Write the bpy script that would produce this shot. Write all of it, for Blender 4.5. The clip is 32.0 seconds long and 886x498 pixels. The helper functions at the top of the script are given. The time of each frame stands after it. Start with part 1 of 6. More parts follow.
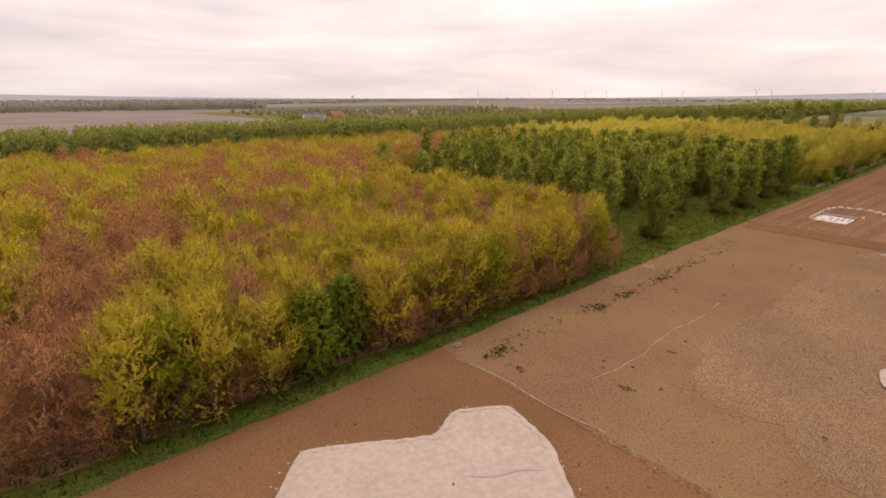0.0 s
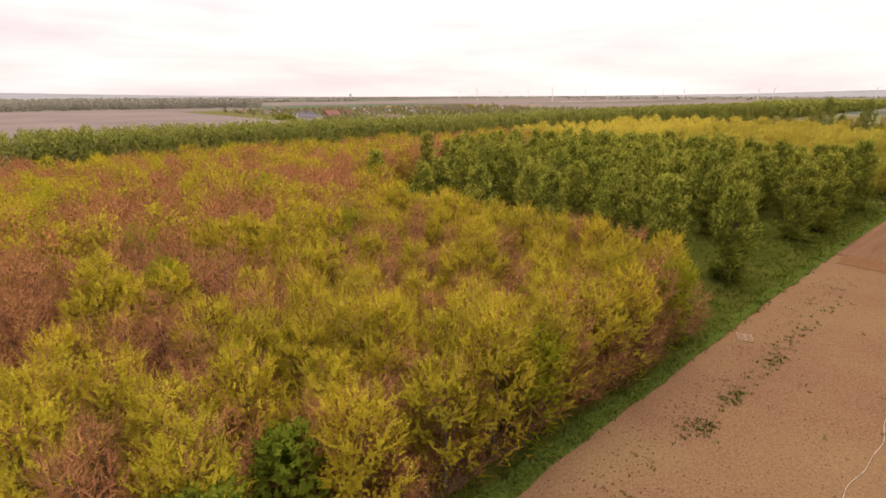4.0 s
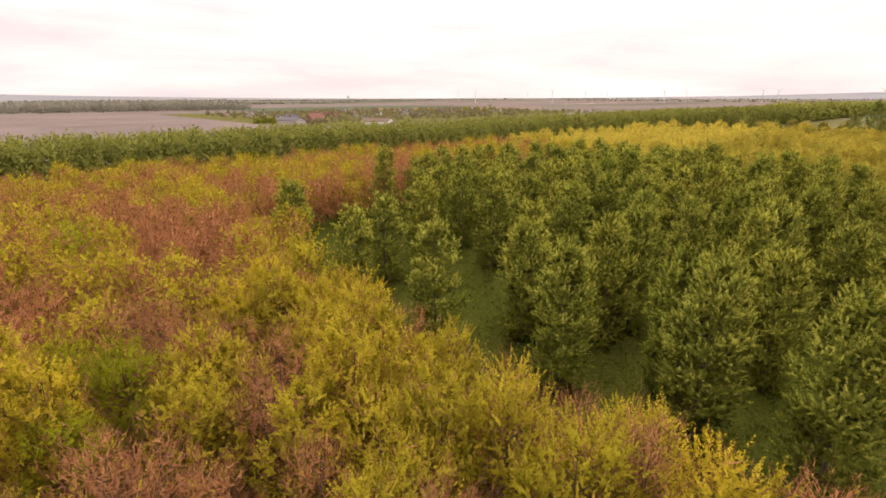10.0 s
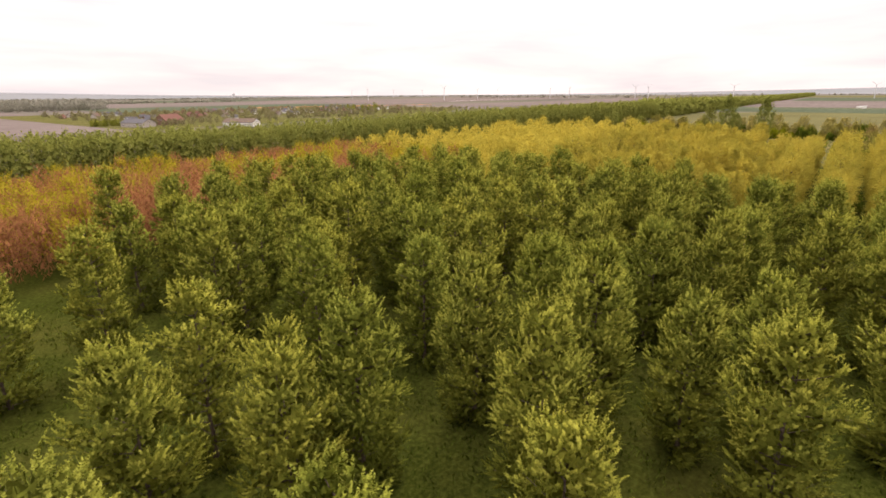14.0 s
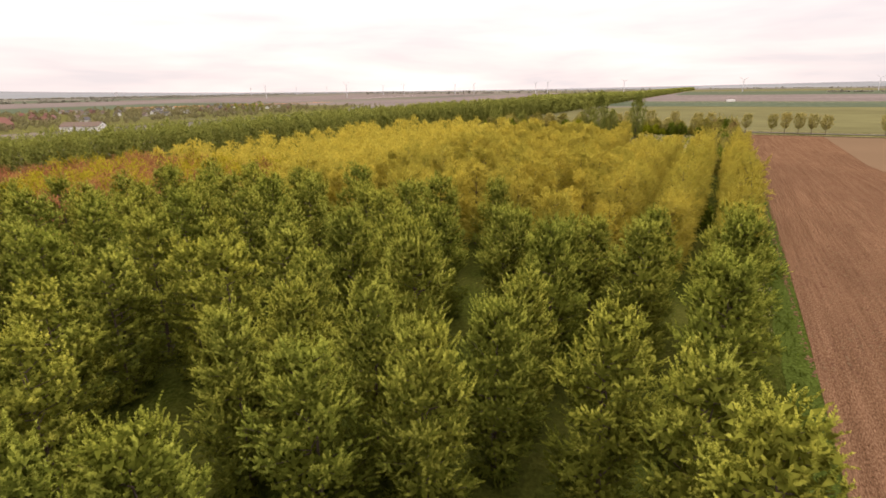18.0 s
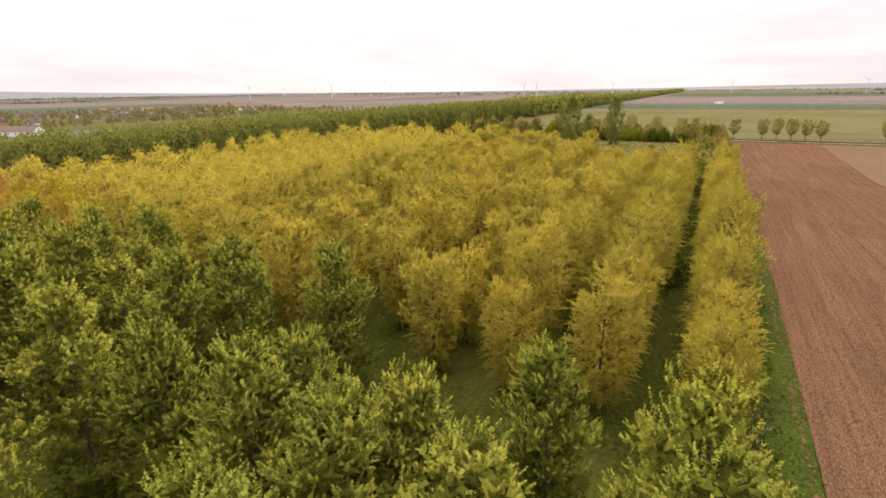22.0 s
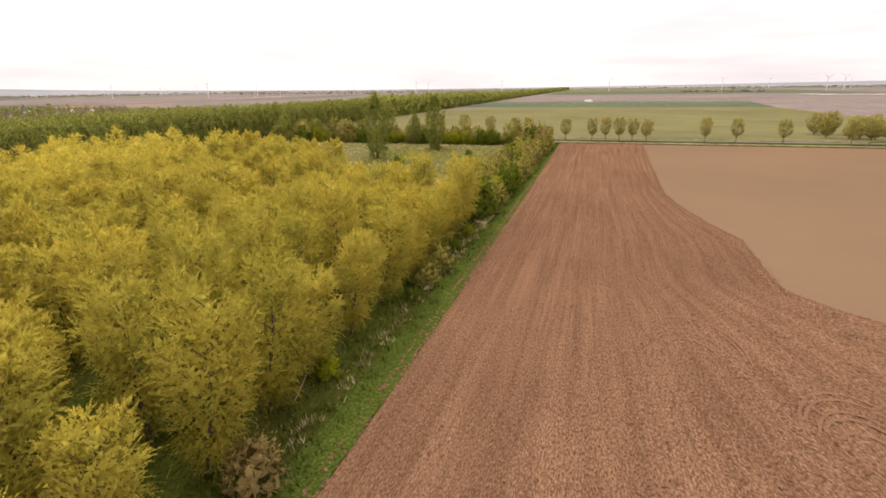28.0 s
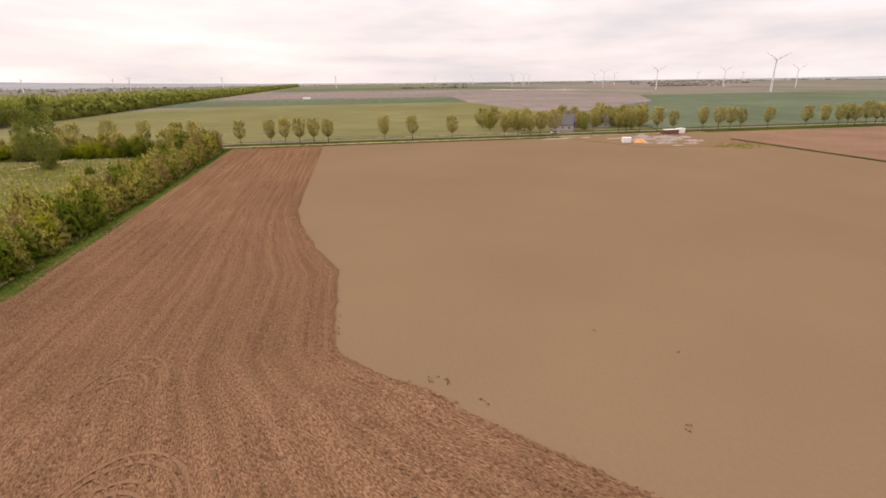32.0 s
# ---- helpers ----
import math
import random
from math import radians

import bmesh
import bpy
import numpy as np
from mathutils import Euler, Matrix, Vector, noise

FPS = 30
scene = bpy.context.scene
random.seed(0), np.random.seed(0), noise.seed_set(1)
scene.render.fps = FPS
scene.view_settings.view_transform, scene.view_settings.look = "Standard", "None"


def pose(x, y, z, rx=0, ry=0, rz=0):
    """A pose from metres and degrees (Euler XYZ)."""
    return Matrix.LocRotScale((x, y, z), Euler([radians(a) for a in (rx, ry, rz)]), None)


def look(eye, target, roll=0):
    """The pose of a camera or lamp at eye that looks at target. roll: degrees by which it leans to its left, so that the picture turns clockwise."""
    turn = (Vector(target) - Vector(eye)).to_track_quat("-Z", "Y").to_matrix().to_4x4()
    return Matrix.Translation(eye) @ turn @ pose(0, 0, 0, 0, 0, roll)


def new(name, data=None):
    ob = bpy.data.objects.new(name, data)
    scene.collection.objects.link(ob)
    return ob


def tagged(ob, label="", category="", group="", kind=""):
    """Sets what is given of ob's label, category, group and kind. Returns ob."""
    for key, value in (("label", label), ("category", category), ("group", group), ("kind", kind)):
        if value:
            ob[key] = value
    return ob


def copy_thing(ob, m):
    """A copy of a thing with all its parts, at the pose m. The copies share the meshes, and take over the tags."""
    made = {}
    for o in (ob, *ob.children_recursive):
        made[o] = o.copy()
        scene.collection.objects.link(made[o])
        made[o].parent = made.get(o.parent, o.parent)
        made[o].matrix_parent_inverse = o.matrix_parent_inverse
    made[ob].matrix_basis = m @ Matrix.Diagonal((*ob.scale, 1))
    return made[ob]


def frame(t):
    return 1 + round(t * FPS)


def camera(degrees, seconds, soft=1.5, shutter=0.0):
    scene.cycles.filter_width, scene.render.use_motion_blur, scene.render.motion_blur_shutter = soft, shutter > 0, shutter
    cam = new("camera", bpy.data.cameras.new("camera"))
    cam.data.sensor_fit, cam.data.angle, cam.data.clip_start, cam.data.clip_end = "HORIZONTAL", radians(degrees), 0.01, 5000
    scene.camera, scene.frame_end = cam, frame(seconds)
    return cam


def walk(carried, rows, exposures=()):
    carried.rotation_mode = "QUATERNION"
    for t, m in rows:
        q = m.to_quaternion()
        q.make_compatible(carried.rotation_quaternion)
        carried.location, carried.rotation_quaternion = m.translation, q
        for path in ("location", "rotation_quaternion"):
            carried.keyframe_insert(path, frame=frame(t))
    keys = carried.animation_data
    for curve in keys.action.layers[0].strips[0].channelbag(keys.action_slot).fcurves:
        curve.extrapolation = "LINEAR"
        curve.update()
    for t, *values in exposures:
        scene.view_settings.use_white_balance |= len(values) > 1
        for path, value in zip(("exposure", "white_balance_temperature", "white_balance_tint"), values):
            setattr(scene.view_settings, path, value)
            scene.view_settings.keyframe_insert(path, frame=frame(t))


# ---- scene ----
cam = camera(82.4, 32.0, soft=1.7)
PATH = [
    (0, (5.29, 4.58, 28.00), (5.26, 23.72, 22.21), -0.10),
    (0.5, (5.04, 7.68, 27.95), (5.01, 26.81, 22.13), -0.10),
    (1, (5.04, 10.93, 27.99), (5.05, 30.06, 22.17), -0.07),
    (1.5, (4.92, 14.34, 28.11), (4.89, 33.47, 22.29), -0.10),
    (2, (4.67, 17.59, 28.14), (4.68, 36.72, 22.32), -0.17),
    (2.5, (4.55, 20.96, 28.14), (4.55, 40.09, 22.32), -0.07),
    (3, (4.30, 24.33, 28.14), (4.30, 43.45, 22.29), -0.07),
    (3.5, (4.05, 27.82, 28.11), (4.06, 46.94, 22.25), -0.17),
    (5.5, (3.43, 41.97, 28.16), (3.47, 61.09, 22.31), -0.14),
    (6, (3.31, 46.00, 28.21), (3.31, 65.12, 22.36), -0.17),
    (6.5, (3.43, 49.88, 28.18), (3.44, 69.00, 22.33), -0.27),
    (7, (3.68, 53.76, 28.16), (3.72, 72.90, 22.33), -0.14),
    (7.5, (4.67, 57.64, 28.12), (4.68, 76.78, 22.30), -0.17),
    (8, (5.66, 61.52, 28.09), (5.70, 80.66, 22.27), -0.14),
    (8.5, (6.90, 65.52, 28.02), (6.94, 84.67, 22.23), -0.14),
    (9, (8.39, 69.48, 27.83), (8.43, 88.63, 22.04), -0.14),
    (9.5, (10.00, 73.40, 27.91), (10.04, 92.55, 22.12), -0.24),
    (10, (11.86, 77.28, 27.87), (11.90, 96.43, 22.08), -0.14),
    (10.5, (13.84, 81.13, 27.71), (13.88, 100.27, 21.92), -0.24),
    (11, (16.07, 84.77, 27.74), (16.14, 103.90, 21.92), -0.21),
    (11.5, (18.79, 88.30, 27.81), (18.84, 107.44, 22.02), -0.34),
    (12, (21.64, 91.67, 27.80), (21.72, 110.80, 21.97), -0.21),
    (12.5, (24.62, 94.88, 27.70), (24.69, 114.02, 21.88), -0.31),
    (13, (27.84, 98.29, 27.80), (27.91, 117.42, 21.98), -0.31),
    (13.5, (31.06, 101.39, 27.74), (34.09, 120.26, 21.87), -0.30),
    (14, (34.78, 104.25, 27.74), (38.46, 123.00, 21.84), -0.42),
    (14.5, (38.49, 106.95, 27.67), (42.21, 125.70, 21.77), -0.39),
    (15, (42.34, 109.54, 27.63), (46.96, 128.07, 21.71), -0.38),
    (15.5, (46.42, 111.89, 27.66), (52.41, 130.01, 21.69), -0.47),
    (17.5, (62.20, 121.30, 28.01), (68.80, 139.18, 21.94), -0.73),
    (18, (65.46, 124.24, 28.03), (72.18, 142.07, 21.98), -0.81),
    (18.5, (68.38, 127.43, 28.02), (75.16, 145.25, 21.96), -0.74),
    (19, (71.11, 130.89, 28.10), (77.94, 148.68, 22.03), -0.78),
    (19.5, (74.09, 134.25, 28.17), (80.95, 152.04, 22.13), -0.65),
    (20, (77.54, 137.29, 28.28), (84.48, 155.05, 22.23), -0.65),
    (20.5, (81.05, 140.13, 28.30), (88.02, 157.88, 22.25), -0.62),
    (21, (84.76, 142.31, 28.35), (91.74, 160.05, 22.30), -0.69),
    (21.5, (88.90, 144.46, 28.35), (95.89, 162.19, 22.30), -0.65),
    (22, (92.93, 146.33, 28.31), (99.94, 164.06, 22.29), -0.72),
    (22.5, (97.26, 148.23, 28.22), (104.26, 165.97, 22.20), -0.82),
    (23, (101.53, 149.97, 28.05), (108.87, 167.57, 22.02), -0.77),
    (23.5, (105.84, 151.41, 27.95), (114.86, 168.20, 21.88), -0.65),
    (24, (110.39, 152.73, 27.72), (120.01, 169.17, 21.64), -0.71),
    (24.5, (115.11, 153.70, 27.58), (124.86, 170.07, 21.49), -0.65),
    (25, (119.70, 154.73, 27.43), (129.56, 171.03, 21.34), -0.63),
    (25.5, (124.63, 155.48, 27.32), (134.59, 171.72, 21.23), -0.60),
    (26, (129.39, 156.17, 27.25), (139.40, 172.37, 21.16), -0.64),
    (26.5, (134.18, 156.56, 27.27), (144.23, 172.73, 21.15), -0.61),
    (28.5, (153.83, 157.41, 27.48), (164.00, 173.51, 21.38), -0.94),
    (29, (158.90, 157.38, 27.45), (169.56, 173.17, 21.34), -1.04),
    (29.5, (163.63, 157.20, 27.50), (175.55, 172.03, 21.34), -0.95),
    (30, (168.56, 156.76, 27.45), (181.77, 170.44, 21.27), -0.95),
    (30.5, (173.25, 156.09, 27.37), (187.08, 169.14, 21.16), -0.92),
    (31, (178.07, 155.37, 27.28), (192.49, 167.75, 21.03), -0.88),
    (31.5, (182.68, 154.46, 27.27), (197.99, 165.70, 21.01), -0.92),
    (32, (187.28, 153.13, 27.39), (203.72, 162.60, 21.06), -0.71),
]
EXPOSURES = [(0.0, -0.06, 6650, 12), (2.0, 0.1, 6650, 12), (4.0, 0.22, 6650, 12), (6.0, 0.27, 6720, 13), (9.0, 0.23, 6740, 13), (13.0, 0.25, 6450, 10), (18.0, 0.18, 6450, 9), (21.0, 0.22, 6420, 9), (24.0, 0.32, 6430, 9), (26.0, 0.32, 6420, 9), (29.0, 0.28, 6420, 8), (30.0, 0.22, 6420, 8), (32.0, 0.09, 6420, 8)]
walk(cam, [(t, look(eye, target, roll)) for t, eye, target, roll in PATH], EXPOSURES)

# ---- daylight: a bright overcast afternoon, the sun behind thin cloud ahead ----
SUN_AZ, SUN_EL = radians(20), radians(56)
world = bpy.data.worlds.new("overcast_sky")
scene.world = world
world.use_nodes = True
wn, wl = world.node_tree.nodes, world.node_tree.links
wn.clear()
w_out = wn.new("ShaderNodeOutputWorld")
w_bg = wn.new("ShaderNodeBackground")
w_sky = wn.new("ShaderNodeTexSky")
w_sky.sky_type = "NISHITA"
w_sky.sun_disc = False
w_sky.sun_elevation, w_sky.sun_rotation = SUN_EL, SUN_AZ
w_sky.air_density, w_sky.dust_density = 1.0, 3.0
w_scale = wn.new("ShaderNodeVectorMath")
w_scale.operation = "SCALE"
w_scale.inputs["Scale"].default_value = 0.10
wl.new(w_sky.outputs["Color"], w_scale.inputs[0])
w_co = wn.new("ShaderNodeTexCoord")
w_map = wn.new("ShaderNodeMapping")
w_map.inputs["Scale"].default_value = (1.6, 1.6, 10.0)
w_map.inputs["Location"].default_value = (0.35, 0.1, 0.2)
wl.new(w_co.outputs["Generated"], w_map.inputs["Vector"])
w_noise = wn.new("ShaderNodeTexNoise")
w_noise.inputs["Scale"].default_value = 1.5
w_noise.inputs["Detail"].default_value = 4.5
w_noise.inputs["Roughness"].default_value = 0.55
w_noise.inputs["Distortion"].default_value = 0.2
wl.new(w_map.outputs["Vector"], w_noise.inputs["Vector"])
w_ramp = wn.new("ShaderNodeValToRGB")
w_ramp.color_ramp.elements[0].position = 0.36
w_ramp.color_ramp.elements[0].color = (0.93, 0.85, 0.855, 1)
w_ramp.color_ramp.elements[1].position = 0.66
w_ramp.color_ramp.elements[1].color = (1.26, 1.15, 1.11, 1)
mid = w_ramp.color_ramp.elements.new(0.5)
mid.color = (1.13, 0.985, 0.945, 1)
wl.new(w_noise.outputs["Fac"], w_ramp.inputs["Fac"])
w_mix = wn.new("ShaderNodeMixRGB")
w_mix.inputs["Fac"].default_value = 0.86
wl.new(w_scale.outputs[0], w_mix.inputs["Color1"])
wl.new(w_ramp.outputs["Color"], w_mix.inputs["Color2"])
# an overcast sky is about three times as bright overhead as at the horizon
w_sep = wn.new("ShaderNodeSeparateXYZ")
wl.new(w_co.outputs["Generated"], w_sep.inputs[0])
w_up = wn.new("ShaderNodeMapRange")
w_up.inputs["From Min"].default_value, w_up.inputs["From Max"].default_value = 0.12, 1.0
w_up.inputs["To Min"].default_value, w_up.inputs["To Max"].default_value = 1.0, 2.7
wl.new(w_sep.outputs["Z"], w_up.inputs["Value"])
w_dir = wn.new("ShaderNodeVectorMath")
w_dir.operation = "DOT_PRODUCT"
wl.new(w_co.outputs["Generated"], w_dir.inputs[0])
w_dir.inputs[1].default_value = (math.sin(SUN_AZ) * math.cos(SUN_EL), math.cos(SUN_AZ) * math.cos(SUN_EL), math.sin(SUN_EL))
w_glow = wn.new("ShaderNodeValToRGB")
w_glow.color_ramp.elements[0].position, w_glow.color_ramp.elements[0].color = 0.30, (0.90, 0.885, 0.905, 1)
w_glow.color_ramp.elements[1].position, w_glow.color_ramp.elements[1].color = 0.72, (1.06, 1.0, 0.985, 1)
wl.new(w_dir.outputs["Value"], w_glow.inputs["Fac"])
w_tint = wn.new("ShaderNodeMixRGB")
w_tint.blend_type = "MULTIPLY"
w_tint.inputs["Fac"].default_value = 1.0
wl.new(w_mix.outputs["Color"], w_tint.inputs["Color1"])
wl.new(w_glow.outputs["Color"], w_tint.inputs["Color2"])
wl.new(w_tint.outputs["Color"], w_bg.inputs["Color"])
wl.new(w_up.outputs["Result"], w_bg.inputs["Strength"])
wl.new(w_bg.outputs[0], w_out.inputs["Surface"])

sun_data = bpy.data.lights.new("sun", "SUN")
sun_data.energy, sun_data.angle, sun_data.color = 1.5, radians(16), (1.0, 0.92, 0.80)
sun = new("sun", sun_data)
sun.matrix_world = look((math.sin(SUN_AZ) * 60, math.cos(SUN_AZ) * 60, math.tan(SUN_EL) * 60), (0, 0, 0))

# ---- the plan: u runs along the straight field edge, v from it into the wood ----
AX = radians(40.9)
EU = Vector((math.cos(AX), math.sin(AX), 0))
EV = Vector((-math.sin(AX), math.cos(AX), 0))
ORG = Vector((1.0, 53.8, 0))


def at(u, v, z=0.0):
    """The world place of a spot on the plan."""
    return ORG + EU * u + EV * v + Vector((0, 0, z))


def stand(u, v, turn=0.0, z=0.0, size=1.0, tall=1.0, lean=0.0):
    """The pose of a thing that stands at (u, v), turned by degrees from the plan's u, leaning towards -v."""
    tilt = Matrix.Rotation(radians(lean), 3, EU).to_quaternion()
    return Matrix.LocRotScale(at(u, v, z), tilt @ Euler((0, 0, AX + radians(turn))).to_quaternion(), (size, size, size * tall))


rng = random.Random(7)

# ---- materials ----
MATS = {}


def base_mat(name, rough=0.85, spec=0.25):
    m = bpy.data.materials.new(name)
    m.use_nodes = True
    n, l = m.node_tree.nodes, m.node_tree.links
    b = n["Principled BSDF"]
    b.inputs["Roughness"].default_value = rough
    b.inputs["Specular IOR Level"].default_value = spec
    MATS[name] = m
    return m, n, l, b


def ramp(n, l, source, stops):
    r = n.new("ShaderNodeValToRGB")
    e = r.color_ramp.elements
    e[0].position, e[0].color = stops[0][0], (*stops[0][1], 1)
    e[1].position, e[1].color = stops[-1][0], (*stops[-1][1], 1)
    for p, c in stops[1:-1]:
        x = e.new(p)
        x.color = (*c, 1)
    l.new(source, r.inputs["Fac"])
    return r.outputs["Color"]


def noise_of(n, l, scale, detail=4.0, rough=0.55, stretch=(1, 1, 1), turn=0.0, move=(0, 0, 0), along=False):
    """Noise over the world's metres, turned so that its x runs along u, or over a mesh's own rows."""
    co = n.new("ShaderNodeUVMap" if along else "ShaderNodeNewGeometry")
    mp = n.new("ShaderNodeMapping")
    mp.vector_type = "TEXTURE"
    mp.inputs["Rotation"].default_value = (0, 0, 0 if along else AX + radians(turn))
    mp.inputs["Scale"].default_value = stretch
    mp.inputs["Location"].default_value = move
    t = n.new("ShaderNodeTexNoise")
    t.inputs["Scale"].default_value = scale
    t.inputs["Detail"].default_value = detail
    t.inputs["Roughness"].default_value = rough
    l.new(co.outputs["UV" if along else "Position"], mp.inputs["Vector"])
    l.new(mp.outputs["Vector"], t.inputs["Vector"])
    return t.outputs["Fac"]


def mixc(n, l, a, b, fac, mode="MIX"):
    m = n.new("ShaderNodeMixRGB")
    m.blend_type = mode
    for s, v in (("Color1", a), ("Color2", b)):
        if isinstance(v, tuple):
            m.inputs[s].default_value = (*v, 1)
        else:
            l.new(v, m.inputs[s])
    if isinstance(fac, (int, float)):
        m.inputs["Fac"].default_value = fac
    else:
        l.new(fac, m.inputs["Fac"])
    return m.outputs["Color"]


def bumped(n, l, b, height, strength=0.5, distance=0.1):
    k = n.new("ShaderNodeBump")
    k.inputs["Strength"].default_value = strength
    k.inputs["Distance"].default_value = distance
    l.new(height, k.inputs["Height"])
    l.new(k.outputs["Normal"], b.inputs["Normal"])


def earth(name, dark, mid_c, light, fine=3.0, broad=0.06, stretch=(1, 1, 1), turn=0.0, bump=0.6, distance=0.15, tint=None, tint_amount=0.5, spread=0.16, speck=None, along=False, even=False):
    """Soil, stubble or grass: broad patches over fine grain, with relief."""
    m, n, l, b = base_mat(name, 0.95, 0.0)
    grain = noise_of(n, l, fine, 5, 0.65, stretch, turn, (0, 0, 0), along)
    patch = noise_of(n, l, broad, 5, 0.6, (1, 1, 1), 0, (13, 40, 0))
    c1 = ramp(n, l, grain, [(0.5 - spread, dark), (0.5, mid_c), (0.5 + spread, light)])
    if tint:
        f = ramp(n, l, patch, [(0.44, (0, 0, 0)), (0.64, (tint_amount,) * 3)])
        c1 = mixc(n, l, c1, tint, f)
    if speck:
        size, colour, low, high = speck
        dots = noise_of(n, l, size, 2, 0.5, (1.6, 0.9, 1), turn, (3, 7, 0), along)
        c1 = mixc(n, l, c1, colour, ramp(n, l, dots, [(low, (0.85,) * 3), (high, (0, 0, 0))]))
    c2 = ramp(n, l, patch, [(0.3, (0.94 if even else 0.84,) * 3), (0.7, (1.05 if even else 1.14,) * 3)])
    if along:
        # broader bands left by each pass of the plough
        band = noise_of(n, l, 0.9, 3, 0.5, (30, 1.6, 1), 0, (1, 2, 0), True)
        c2 = mixc(n, l, c2, ramp(n, l, band, [(0.34, (0.84, 0.82, 0.80)), (0.66, (1.14, 1.14, 1.15))]), 1.0, "MULTIPLY")
    l.new(mixc(n, l, c1, c2, 1.0, "MULTIPLY"), b.inputs["Base Color"])
    bumped(n, l, b, grain, bump, distance)
    return m


def leafy(name, dark, mid_c, light, glow=0.35, hue=0.5):
    """Leaves: each one its own shade, each tree its own cast, light passing through them."""
    m, n, l, b = base_mat(name, 0.8, 0.0)
    g = n.new("ShaderNodeNewGeometry")
    o = n.new("ShaderNodeObjectInfo")
    clump = noise_of(n, l, 1.3, 2, 0.5)
    both = n.new("ShaderNodeMath")
    both.operation = "MULTIPLY_ADD"
    l.new(g.outputs["Random Per Island"], both.inputs[0])
    both.inputs[1].default_value = 0.22
    l.new(clump, both.inputs[2])
    c1 = ramp(n, l, both.outputs[0], [(0.40, dark), (0.61, mid_c), (0.82, light)])
    tree = ramp(n, l, o.outputs["Random"], [(0.0, (0.80, 0.85, 0.76)), (0.5, (1.0, 1.0, 1.0)), (1.0, (1.13, 1.08, 0.98))])
    c2 = mixc(n, l, c1, tree, hue, "MULTIPLY")
    big = noise_of(n, l, 0.25, 3)
    c3 = mixc(n, l, c2, ramp(n, l, big, [(0.3, (0.85, 0.88, 0.9)), (0.7, (1.12, 1.08, 1.0))]), 1.0, "MULTIPLY")
    l.new(c3, b.inputs["Base Color"])
    tr = n.new("ShaderNodeBsdfTranslucent")
    l.new(c3, tr.inputs["Color"])
    mx = n.new("ShaderNodeMixShader")
    mx.inputs[0].default_value = glow
    l.new(b.outputs[0], mx.inputs[1])
    l.new(tr.outputs[0], mx.inputs[2])
    l.new(mx.outputs[0], n["Material Output"].inputs["Surface"])
    return m


def plain(name, colour, rough=0.7, metal=0.0, vary=0.12, scale=1.5, spec=0.3):
    """Paint, metal, plastic or plaster with slight dirt and wear."""
    m, n, l, b = base_mat(name, rough, spec)
    b.inputs["Metallic"].default_value = metal
    lo = tuple(c * (1 - vary) for c in colour)
    hi = tuple(min(1, c * (1 + vary)) for c in colour)
    t = noise_of(n, l, scale, 6, 0.6)
    l.new(ramp(n, l, t, [(0.35, lo), (0.65, hi)]), b.inputs["Base Color"])
    bumped(n, l, b, t, 0.15, 0.02)
    return m


GRASS = earth("grass", (0.024, 0.031, 0.005), (0.042, 0.051, 0.008), (0.07, 0.079, 0.015), 2.2, 0.09, bump=0.9, distance=0.3, tint=(0.075, 0.066, 0.016), tint_amount=0.35)
VERGE = earth("verge_grass", (0.026, 0.038, 0.006), (0.048, 0.066, 0.011), (0.080, 0.101, 0.022), 4.0, 0.2, bump=0.9, distance=0.2)
MEADOW = earth("rough_meadow", (0.064, 0.062, 0.02), (0.11, 0.103, 0.036), (0.18, 0.162, 0.07), 1.2, 0.05, bump=0.8, distance=0.3, tint=(0.066, 0.074, 0.020), tint_amount=0.85)
SOIL_DARK = earth("bare_soil_dark", (0.086, 0.046, 0.023), (0.114, 0.062, 0.03), (0.142, 0.08, 0.041), 4.5, 0.05, bump=0.4, distance=0.1, spread=0.2)
SOIL_DRY = earth("bare_soil_dry", (0.1, 0.057, 0.03), (0.134, 0.079, 0.043), (0.17, 0.103, 0.059), 5.0, 0.05, bump=0.5, distance=0.08, tint=(0.125, 0.098, 0.041), tint_amount=0.4, spread=0.17, speck=(5.5, (0.066, 0.038, 0.020), 0.30, 0.37))
LITTER = earth("leaf_litter", (0.066, 0.038, 0.020), (0.112, 0.066, 0.034), (0.165, 0.104, 0.056), 3.0, 0.12, bump=0.8, distance=0.2)
STUBBLE = earth("stubble_soil", (0.094, 0.058, 0.031), (0.142, 0.09, 0.05), (0.202, 0.134, 0.08), 7.0, 0.06, stretch=(1.4, 0.7, 1), bump=0.9, distance=0.12, spread=0.12)
# its specks paint dark clods and the shade in pits among them
PLOUGHED = earth("ploughed_soil", (0.062, 0.032, 0.017), (0.134, 0.077, 0.043), (0.222, 0.14, 0.085), 5.5, 0.035, stretch=(2.2, 0.8, 1), bump=1.0, distance=0.12, spread=0.17, speck=(4.6, (0.060, 0.030, 0.014), 0.34, 0.43), along=True)
PLOUGHED_FAR = earth("ploughed_soil_beyond", (0.104, 0.062, 0.038), (0.152, 0.097, 0.064), (0.2, 0.133, 0.092), 4.4, 0.035, stretch=(7.0, 0.55, 1), turn=-45, bump=0.9, distance=0.10, spread=0.20)
SEEDBED = earth("smooth_seedbed", (0.134, 0.091, 0.054), (0.139, 0.095, 0.057), (0.145, 0.099, 0.06), 2.6, 0.022, stretch=(1.5, 1, 1), bump=0.10, distance=0.05, even=True)
SAND = earth("white_sand", (0.235, 0.192, 0.158), (0.264, 0.217, 0.181), (0.294, 0.244, 0.206), 1.8, 0.2, bump=0.3, distance=0.06, even=True)
